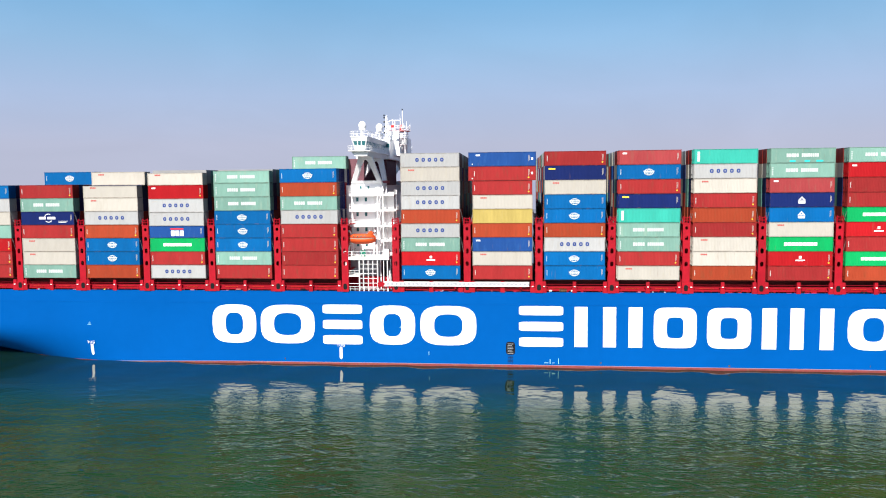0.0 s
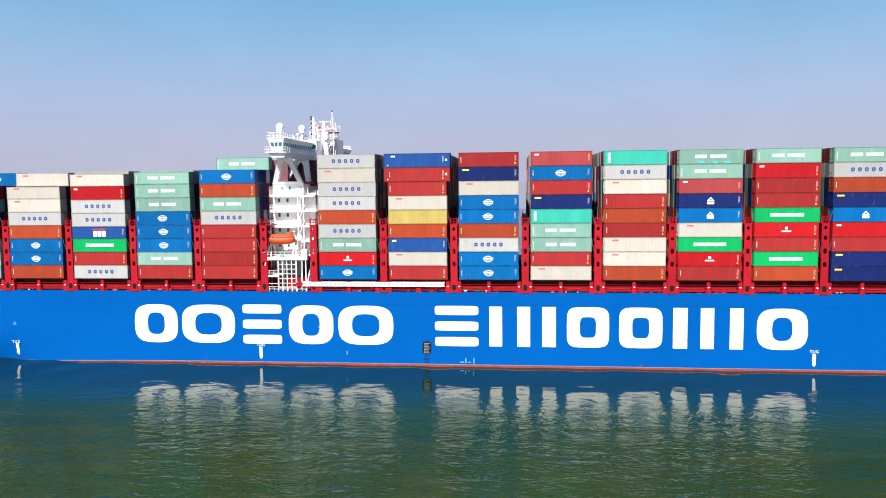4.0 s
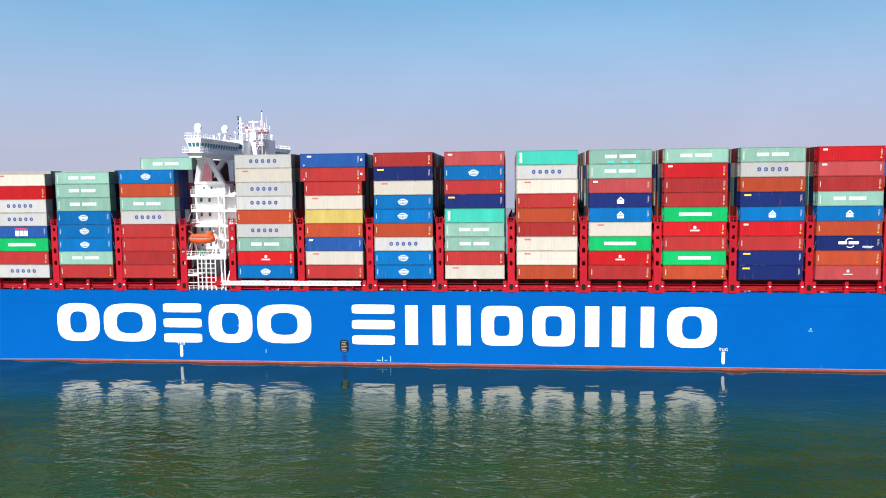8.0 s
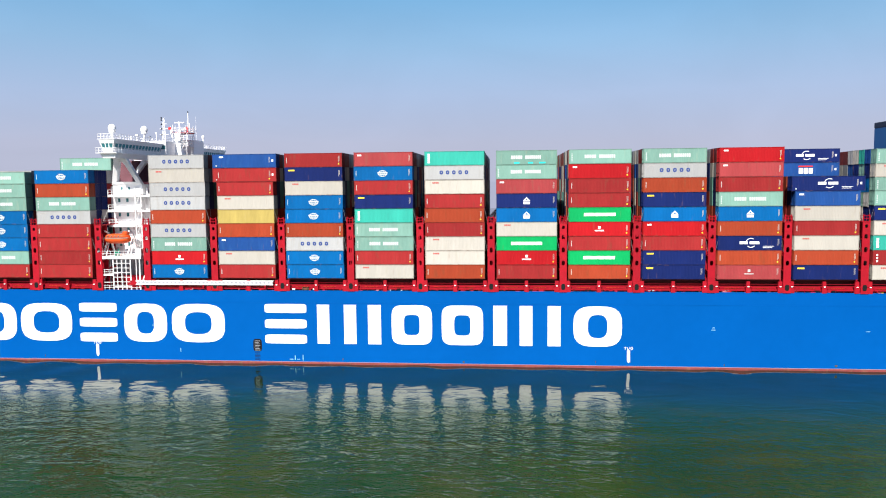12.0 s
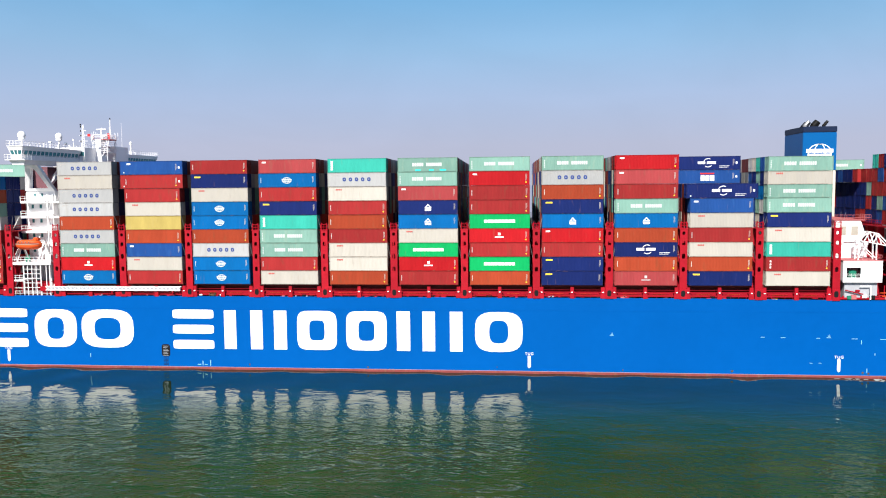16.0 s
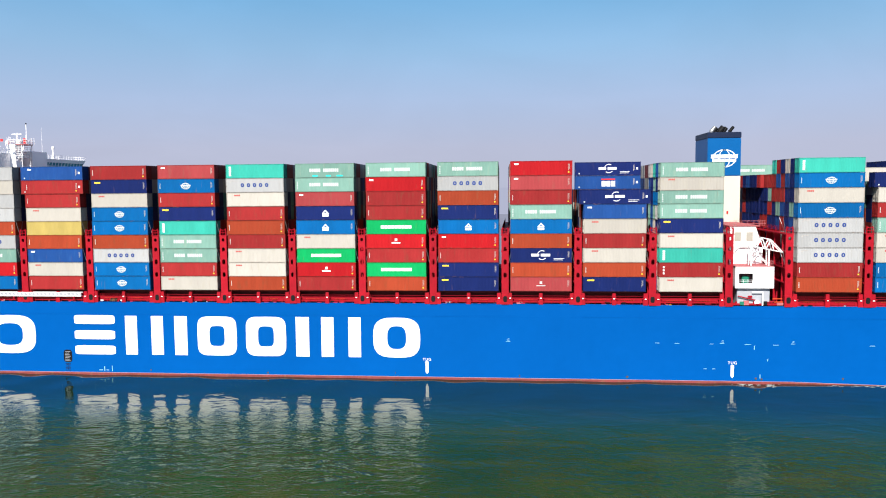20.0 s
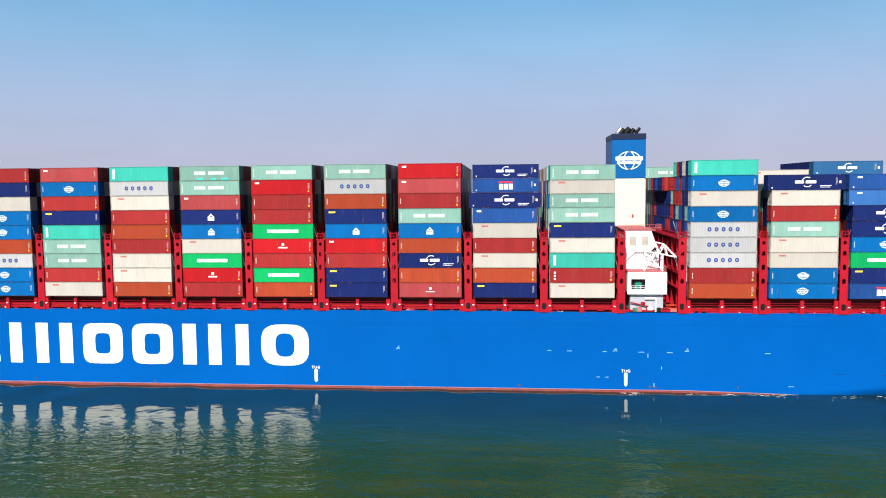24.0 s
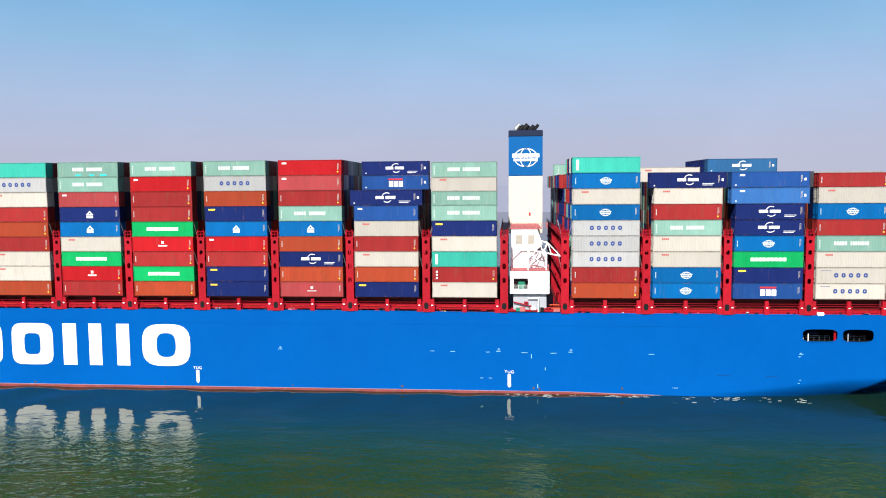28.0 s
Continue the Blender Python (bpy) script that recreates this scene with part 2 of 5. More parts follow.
def sea_material():
    """Silty green water under a Fresnel gloss; hull-side darkness is painted into the body colour."""
    m = bpy.data.materials.new("murky_green_sea")
    m.use_nodes = True
    n, link = m.node_tree.nodes, m.node_tree.links.new
    n.remove(n["Principled BSDF"])
    body, gloss, surface = n.new("ShaderNodeBsdfDiffuse"), n.new("ShaderNodeBsdfGlossy"), n.new("ShaderNodeMixShader")
    coord = n.new("ShaderNodeTexCoord")
    tint = n.new("ShaderNodeTexNoise")
    tint.inputs["Scale"].default_value, tint.inputs["Detail"].default_value = 0.03, 4
    link(coord.outputs["Object"], tint.inputs["Vector"])
    ramp = n.new("ShaderNodeValToRGB")
    ramp.color_ramp.elements[0].position, ramp.color_ramp.elements[1].position = 0.35, 0.68
    ramp.color_ramp.elements[0].color, ramp.color_ramp.elements[1].color = (0.006, 0.036, 0.013, 1), (0.014, 0.045, 0.010, 1)
    link(tint.outputs["Fac"], ramp.inputs[0])
    # streaks of brown silt
    long = n.new("ShaderNodeMapping")
    long.inputs["Scale"].default_value = (0.3, 1, 1)
    link(coord.outputs["Object"], long.inputs[0])
    silt = n.new("ShaderNodeTexNoise")
    silt.inputs["Scale"].default_value, silt.inputs["Detail"].default_value = 0.17, 4
    link(long.outputs[0], silt.inputs["Vector"])
    cut = n.new("ShaderNodeMapRange")
    cut.inputs["From Min"].default_value, cut.inputs["From Max"].default_value, cut.inputs["To Max"].default_value = 0.50, 0.70, 0.75
    link(silt.outputs["Fac"], cut.inputs["Value"])
    murk = n.new("ShaderNodeMix")
    murk.data_type = "RGBA"
    murk.inputs["B"].default_value = (0.023, 0.047, 0.010, 1)
    link(cut.outputs[0], murk.inputs["Factor"])
    link(ramp.outputs[0], murk.inputs["A"])
    # darker body colour beside the hull: the shade there is put into the paint
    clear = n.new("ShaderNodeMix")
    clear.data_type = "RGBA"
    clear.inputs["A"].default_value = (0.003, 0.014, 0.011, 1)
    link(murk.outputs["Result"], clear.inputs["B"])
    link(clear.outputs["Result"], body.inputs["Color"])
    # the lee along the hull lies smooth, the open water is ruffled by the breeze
    axes = n.new("ShaderNodeSeparateXYZ")
    link(coord.outputs["Object"], axes.inputs[0])

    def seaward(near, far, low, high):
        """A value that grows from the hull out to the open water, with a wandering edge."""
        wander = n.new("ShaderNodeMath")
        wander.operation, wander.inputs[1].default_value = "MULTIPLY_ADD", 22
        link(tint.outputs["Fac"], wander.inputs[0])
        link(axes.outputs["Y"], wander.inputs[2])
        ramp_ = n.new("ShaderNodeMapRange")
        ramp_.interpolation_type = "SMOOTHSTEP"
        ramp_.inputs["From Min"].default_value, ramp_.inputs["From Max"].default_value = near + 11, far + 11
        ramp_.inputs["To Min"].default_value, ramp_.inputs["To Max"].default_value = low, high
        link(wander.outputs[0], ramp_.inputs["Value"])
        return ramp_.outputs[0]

    # the painted darkness fades out from the hull to the open water
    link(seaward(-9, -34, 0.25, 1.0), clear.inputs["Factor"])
    link(seaward(-10, -28, 0.015, 0.10), gloss.inputs["Roughness"])
    fresnel, share = n.new("ShaderNodeFresnel"), n.new("ShaderNodeMath")
    fresnel.inputs["IOR"].default_value = 1.333
    share.operation = "MULTIPLY"
    link(fresnel.outputs[0], share.inputs[0])
    link(seaward(-18, -40, 1.15, 0.64), share.inputs[1])
    link(share.outputs[0], surface.inputs[0])
    link(body.outputs[0], surface.inputs[1])
    link(gloss.outputs[0], surface.inputs[2])
    link(surface.outputs[0], n["Material Output"].inputs["Surface"])
    long_swell, chop, ripple = seaward(-2, -45, 0.55, 0.8), seaward(-6, -36, 0.13, 0.95), seaward(-17, -36, 0.015, 0.9)
    total = None
    # long swell, crested chop, short ripples
    for scale, squash, height, warp, kind, grows in ((0.06, 1.6, 0.45, 0.6, "FBM", long_swell), (0.24, 1.8, 0.24, 0.9, "FBM", chop), (0.15, 1.7, 0.105, 1.6, "RIDGED_MULTIFRACTAL", chop), (0.32, 1.5, 0.11, 1.8, "RIDGED_MULTIFRACTAL", ripple), (0.7, 1.4, 0.11, 1.5, "FBM", ripple), (2.0, 1.3, 0.018, 0.8, "FBM", ripple)):
        stretch = n.new("ShaderNodeMapping")
        stretch.inputs["Scale"].default_value = (1 / squash, 1, 1)
        stretch.inputs["Rotation"].default_value = (0, 0, 0.25 * warp)
        link(coord.outputs["Object"], stretch.inputs[0])
        wave = n.new("ShaderNodeTexNoise")
        wave.noise_type = kind
        wave.inputs["Scale"].default_value, wave.inputs["Detail"].default_value, wave.inputs["Distortion"].default_value = scale, 2.5, warp
        link(stretch.outputs[0], wave.inputs["Vector"])
        sized = n.new("ShaderNodeMath")
        sized.operation, sized.inputs[1].default_value = "MULTIPLY", height
        link(wave.outputs["Fac"], sized.inputs[0])
        part_of = n.new("ShaderNodeMath")
        part_of.operation = "MULTIPLY_ADD"
        link(sized.outputs[0], part_of.inputs[0])
        link(grows, part_of.inputs[1])
        if total:
            link(total.outputs[0], part_of.inputs[2])
        else:
            part_of.inputs[2].default_value = 0
        total = part_of
    relief = n.new("ShaderNodeBump")
    relief.inputs["Strength"].default_value, relief.inputs["Distance"].default_value = 1.0, 1.0
    link(total.outputs[0], relief.inputs["Height"])
    for node in (gloss, fresnel):
        link(relief.outputs[0], node.inputs["Normal"])
    return m


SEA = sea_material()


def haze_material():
    """Glow painted as sea haze; it swallows the far water, bright as the horizon sky."""
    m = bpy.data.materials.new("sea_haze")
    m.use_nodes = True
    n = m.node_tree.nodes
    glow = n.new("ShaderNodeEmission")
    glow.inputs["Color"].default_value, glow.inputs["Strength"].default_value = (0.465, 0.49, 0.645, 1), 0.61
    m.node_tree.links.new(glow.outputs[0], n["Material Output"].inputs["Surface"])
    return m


HAZE_GLOW = haze_material()


# ---- mesh helpers ----
def part(name, bm, material, parent=None, label="", place=None):
    """Links a bmesh as one mesh object under a thing or a part."""
    mesh = bpy.data.meshes.new(name)
    bm.to_mesh(mesh)
    bm.free()
    mesh.materials.append(material)
    ob = new(name, mesh)
    # no deeper than thing, part and sub-part
    if parent and parent.parent and parent.parent.parent:
        parent = parent.parent
    ob.parent = parent
    if place is not None:
        ob.matrix_basis = place
    return tagged(ob, label)


def shared(name, mesh, material, parent, place=None, label=""):
    """Another object on a mesh that exists, with a paint of its own."""
    ob = new(name, mesh)
    ob.parent = parent
    if place is not None:
        ob.matrix_basis = place
    ob.material_slots[0].link = "OBJECT"
    ob.material_slots[0].material = material
    return tagged(ob, label)


def box(bm, x0, y0, z0, x1, y1, z1):
    v = [bm.verts.new((x, y, z)) for x in (x0, x1) for y in (y0, y1) for z in (z0, z1)]
    for q in ((0, 1, 3, 2), (4, 6, 7, 5), (0, 4, 5, 1), (2, 3, 7, 6), (0, 2, 6, 4), (1, 5, 7, 3)):
        bm.faces.new([v[i] for i in q])
    return bm


def solid(*dims):
    return box(bmesh.new(), *dims)


def soften(bm, width=0.04):
    bmesh.ops.bevel(bm, geom=bm.edges[:], offset=width, segments=2, affect="EDGES", clamp_overlap=True)
    return bm


def bar(bm, a, b, r=0.05, sides=6, r2=None):
    """A round bar from a to b."""
    a, b = Vector(a), Vector(b)
    turned = (b - a).to_track_quat("Z", "Y").to_matrix().to_4x4()
    bmesh.ops.create_cone(bm, cap_ends=True, segments=sides, radius1=r, radius2=r if r2 is None else r2, depth=(b - a).length, matrix=Matrix.Translation((a + b) / 2) @ turned)
    return bm


def beam(bm, a, b, w, d):
    """A square beam from a to b, w wide along x or y, d deep."""
    a, b = Vector(a), Vector(b)
    way = (b - a).normalized()
    side = way.cross(Vector((0, 0, 1)) if abs(way.z) < 0.9 else Vector((0, 1, 0))).normalized()
    other = way.cross(side)
    ring = [[bm.verts.new(p + side * i * w / 2 + other * j * d / 2) for i, j in ((-1, -1), (1, -1), (1, 1), (-1, 1))] for p in (a, b)]
    bm.faces.new(ring[0][::-1]), bm.faces.new(ring[1])
    for i in range(4):
        k = (i + 1) % 4
        bm.faces.new((ring[0][i], ring[0][k], ring[1][k], ring[1][i]))
    return bm


def railing(bm, a, b, height=1.05, step=1.6, r=0.035):
    a, b = Vector(a), Vector(b)
    n = max(1, round((b - a).length / step))
    for i in range(n + 1):
        p = a.lerp(b, i / n)
        bar(bm, p, p + Vector((0, 0, height)), r, 5)
    for k in (0.5, 1.0):
        bar(bm, a + Vector((0, 0, height * k)), b + Vector((0, 0, height * k)), r, 5)
    return bm


def outline(bm, points, y0, y1):
    """A plate in the xz plane with that outline, from y0 to y1."""
    front = [bm.verts.new((x, y0, z)) for x, z in points]
    rear = [bm.verts.new((x, y1, z)) for x, z in points]
    bm.faces.new(front), bm.faces.new(rear[::-1])
    for i in range(len(points)):
        k = (i + 1) % len(points)
        bm.faces.new((front[k], front[i], rear[i], rear[k]))
    return bm


def oval(cx, cz, rx, rz, power=2.0, n=28, a0=0.0, a1=360.0):
    """Points round an oval, squarer with a higher power."""
    pts = []
    for i in range(n):
        a = radians(a0 + (a1 - a0) * i / (n if a1 - a0 >= 360 else n - 1))
        c, s = math.cos(a), math.sin(a)
        pts.append((cx + rx * math.copysign(abs(c) ** (2 / power), c), cz + rz * math.copysign(abs(s) ** (2 / power), s)))
    return pts


def band(bm, outer, inner, y0, y1, closed=True):
    """A plate between two outlines of equal length."""
    n = len(outer)
    v = [[bm.verts.new((x, y, z)) for x, z in pts] for y in (y0, y1) for pts in (outer, inner)]
    fo, fi, bo, bi = v
    for i in range(n if closed else n - 1):
        k = (i + 1) % n
        bm.faces.new((fo[i], fo[k], fi[k], fi[i]))
        bm.faces.new((bo[k], bo[i], bi[i], bi[k]))
        bm.faces.new((fo[k], fo[i], bo[i], bo[k]))
        bm.faces.new((fi[i], fi[k], bi[k], bi[i]))
    if not closed:
        for i in (0, n - 1):
            bm.faces.new((fo[i], fi[i], bi[i], bo[i]))
    return bm


def ladder_strip(x0, z0, x1, z1, n, y0=0.008, y1=0.03, gap=0.07):
    """A column of small print: one upright strip, notched on both sides into n blocks."""
    mid, step = (x0 + x1) / 2, (z1 - z0) / n
    near, off = [], []
    for i in range(n):
        a, c = z0 + i * step, z0 + (i + 1) * step - gap
        near += [(x0, a), (x0, c)]
        off += [(x1, a), (x1, c)]
        if i < n - 1:
            near += [(mid - 0.015, c), (mid - 0.015, c + gap)]
            off += [(mid + 0.015, c), (mid + 0.015, c + gap)]
    return outline(bmesh.new(), off + near[::-1], y0, y1)


def lettering(text, size, material, parent, x, y, z):
    """Writing in the built-in font, centred on x, facing the port side."""
    curve = bpy.data.curves.new("text", "FONT")
    curve.body, curve.size, curve.align_x, curve.extrude, curve.space_character = text, size, "CENTER", 0.012, 1.2
    temp = bpy.data.objects.new("text", curve)
    scene.collection.objects.link(temp)
    bpy.context.view_layer.update()
    mesh = bpy.data.meshes.new_from_object(temp.evaluated_get(bpy.context.evaluated_depsgraph_get()))
    bpy.data.objects.remove(temp)
    bpy.data.curves.remove(curve)
    mesh.materials.clear()
    mesh.materials.append(material)
    ob = new("lettering", mesh)
    ob.parent = parent
    ob.matrix_basis = pose(x, y, z, 90)
    return ob


# ---- water ----
def make_sea():
    """One sheet to the horizon; along the ship's way it heaves in low, uneven waves that lap the side."""
    far = 4600
    xs = [-far, -1400, -600] + [-340 + 2 * i for i in range(341)] + [600, 1400, far]
    ys = [-far, -1200, -400, -200, -80, -50, -36, -28, -22, -17, -13, -10, -7.5, -5.5, -4, -2.8, -1.8, -1, -0.3, 0.6, 3, 8, 60, 200, 400, 1200, far]
    rng = random.Random(21)
    waves = [(rng.uniform(0.08, 0.75), rng.uniform(-0.35, 0.35), rng.uniform(0, 6.28)) for k in range(9)]

    def level(x, y):
        fade = max(0.0, min(1.0, (y + 36) / 26)) * (1 if y < 5 else 0) * (1 if abs(x) < 335 else 0)
        return fade * 0.022 * sum(math.sin(kx * x + ky * y + c) for kx, ky, c in waves)

    bm = bmesh.new()
    grid = [[bm.verts.new((x, y, level(x, y))) for y in ys] for x in xs]
    for i in range(len(xs) - 1):
        for j in range(len(ys) - 1):
            bm.faces.new((grid[i][j], grid[i + 1][j], grid[i + 1][j + 1], grid[i][j + 1])).smooth = True
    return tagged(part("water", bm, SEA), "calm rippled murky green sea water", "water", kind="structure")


sea = make_sea()


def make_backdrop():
    # an added glowing ring round the sea takes the place of haze
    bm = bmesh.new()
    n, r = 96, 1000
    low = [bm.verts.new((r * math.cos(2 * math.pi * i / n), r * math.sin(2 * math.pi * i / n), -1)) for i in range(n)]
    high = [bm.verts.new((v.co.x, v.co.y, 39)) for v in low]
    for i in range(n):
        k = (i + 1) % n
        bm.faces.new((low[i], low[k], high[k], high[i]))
    return tagged(part("backdrop", bm, HAZE_GLOW), "glowing pale lilac backdrop standing in for haze over the distant sea", "haze", kind="structure")


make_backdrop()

# ---- the ship ----
BEAM, DECK, BASE = 58.6, 15.66, 18.33
TIER, LONG, WIDE = 2.896, 12.192, 2.438
FACE = -0.35  # outer side of the outermost stacks
ROW = 2.53
DRIFT = 0.05  # each row inboard is shifted this far forward to fit the camera's view
BAYS = {"A": -121.1, "B": -106.4, "C": -91.8, "D": -77.1, "E": -62.5, "F": -48.1, "G": -22.45, "H": -7.65, "I": 7.0, "J": 21.65, "K": 36.3, "L": 50.9, "M": 65.5, "N": 80.15, "O": 94.7, "P": 109.2, "Q": 123.95, "R": 150.1, "S": 164.75, "T": 179.25, "U": 193.7}

ship = tagged(new("container_ship"), "huge blue-hulled container ship with red deck fittings, loaded, afloat", "container ship")
MOVERS.append(ship)


def inset(x, z):
    """How far the side lies inboard at x and z: flare at the bow, tuck at the stern."""
    low = high = 0.0
    if x < -81:
        low = 0.0078 * (x + 81) ** 2 * max(0, 1 - z / 8) ** 2
    if x < -126:
        high = (126 + x) ** 2 * 0.022
    if x > 170:
        # a soft knuckle rises aft, the side tucks in under it, and the counter sweeps up
        knuckle = 3.5 * min(1, max(0, x - 172) / 26.5) ** 1.15 + 0.05 * max(0, x - 198.5)
        low = 0.38 * max(0, knuckle - z) ** 1.55
        if x > 201:
            low += 12.0 * max(0, 3.6 * (x - 201) / 6.5 - z) ** 1.3
    return min(29.0, low + high)


def sag(x):
    """The deck edge lies a little lower aft."""
    return 0.22 * min(1, max(0, (x - 110) / 30))


# the mooring deck opens through the port side between these lines
OPEN_X, OPEN_Z = (191.4, 198.4, 204.7), (10.2, 13.1)


def make_hull():
    xs = [-161, -158, -154, -150, -145, -140, -135, -130, -125, -120, -115, -110, -105, -100, -95, -90, -85, -81, -60, -20, 40, 100, 150, 160, 166, 170, 172, 174, 176, 178, 180, 182, 184, 186, 188, 190, OPEN_X[0], 193, 195, 197, OPEN_X[1], 199.5, 200.6, 201.7, 202.8, 203.9, OPEN_X[2], 205.6, 206.6, 207.6, 209, 214, 219, 224]
    zs = [-9, -4, -1, 0.0, 0.44, 0.5, 0.7, 0.9, 1.1, 1.3, 1.5, 1.7, 1.9, 2.1, 2.3, 2.5, 2.7, 2.9, 3.1, 3.3, 3.5, 3.7, 3.9, 4.2, 4.6, 5, 5.5, 6, 7, 8, 9, *OPEN_Z, DECK]
    above, below, line = bmesh.new(), bmesh.new(), bmesh.new()
    for bm, rows in ((below, zs[:5]), (line, zs[4:6]), (above, zs[5:])):
        for side in (0, 1):
            grid = []
            for x in xs:
                col = []
                for z in rows:
                    # the boot top dips under water towards the bow and the stern
                    if 0.3 < z < 0.6 and x < -55:
                        z -= min(0.5, 0.015 * (-55 - x))
                    if -0.1 < z < 0.6 and x > 150:
                        z -= min(0.85, 0.025 * (x - 150))
                    if z == DECK:
                        z -= sag(x)
                    i = inset(x, z)
                    col.append(bm.verts.new((x, i if side == 0 else BEAM - i, z)))
                grid.append(col)
            for a in range(len(xs) - 1):
                for b in range(len(rows) - 1):
                    if side == 0 and rows[b] == OPEN_Z[0] and OPEN_X[0] <= xs[a] < OPEN_X[2]:
                        continue
                    q = (grid[a][b], grid[a + 1][b], grid[a + 1][b + 1], grid[a][b + 1])
                    f = bm.faces.new(q if side == 0 else q[::-1])
                    f.smooth = True
            if side == 0:
                port = grid
            else:
                for end in (0, -1):
                    for b in range(len(rows) - 1):
                        bm.faces.new((port[end][b], port[end][b + 1], grid[end][b + 1], grid[end][b]))
    hull = part("hull", above, HULL_BLUE, ship, "vivid blue painted steel hull side")
    part("boot_top", below, BOOT, hull, "faded red boot top at the waterline")
    part("waterline_stripe", line, PALE_LINE, hull, "thin pale line above the boot top")
    strip = bmesh.new()
    box(strip, -118, -0.035, 13.05, 176, 0.01, 13.12)
    part("weld_seam", strip, HULL_BLUE, hull)
    deck = bmesh.new()
    rim = [(x, inset(x, DECK) + 0.05) for x in xs]
    loop = [deck.verts.new((x, y, DECK - 0.34)) for x, y in rim] + [deck.verts.new((x, BEAM - y, DECK - 0.34)) for x, y in reversed(rim)]
    deck.faces.new(loop)
    part("deck", deck, DARK_RED, ship, "brown-red weather deck")
    edge = bmesh.new()
    box(edge, -124, -0.03, DECK - 0.1, 222, 0.12, DECK + 0.06)
    bmesh.ops.bisect_plane(edge, geom=edge.verts[:] + edge.edges[:] + edge.faces[:], plane_co=(110, 0, 0), plane_no=(1, 0, 0))
    bmesh.ops.bisect_plane(edge, geom=edge.verts[:] + edge.edges[:] + edge.faces[:], plane_co=(140, 0, 0), plane_no=(1, 0, 0))
    for v in edge.verts:
        v.co.z -= sag(v.co.x)
    part("sheer_strake", edge, HULL_BLUE, hull)
    return hull


hull = make_hull()


def hull_emblem():
    """The tall white shapes along the side: rings, bars and blocks."""
    z0, z1, y0, y1 = 4.42, 12.72, -0.03, 0.015
    zc, h = (z0 + z1) / 2, z1 - z0
    shapes = [("ring", -63.9, -54.2), ("ring", -53.2, -41.4), ("lines", -39.6, -31.1), ("ring", -29.5, -19.85), ("ring", -18.75, -7.0), ("lines", 1.8, 10.85), ("posts", 13.15, 21.5), ("post", 24.0, 26.75), ("flag", 29.0, 37.5), ("flag", 39.5, 48.1), ("post", 50.2, 53.0), ("posts", 55.6, 63.9), ("ring", 66.5, 76.25)]
    for kind, x0, x1 in shapes:
        bm = bmesh.new()
        cx, w = (x0 + x1) / 2, x1 - x0
        if kind == "ring":
            band(bm, oval(cx, zc, w / 2, h / 2, 3.2), oval(cx, zc, w / 2 - 2.9, h / 2 - 1.75, 2.8), y0, y1)
        elif kind == "lines":
            for k in (0, 1, 2):
                zz = z0 + k * (h - 1.75) / 2
                outline(bm, oval(cx, zz + 0.9, w / 2, 0.95, 8), y0, y1)
        elif kind == "posts":
            for xx in (x0, x1 - 2.6):
                box(bm, xx, y0, z0, xx + 2.6, y1, z1)
        elif kind == "post":
            box(bm, x0, y0, z0, x1, y1, z1)
        else:
            band(bm, oval(cx, zc, w / 2, h / 2, 5), oval(cx, zc, w / 2 - 2.6, h / 2 - 2.0, 4), y0, y1)
        part("painted_shape", bm, WHITE_MARK, hull, "huge plain white painted shape on the hull")


hull_emblem()


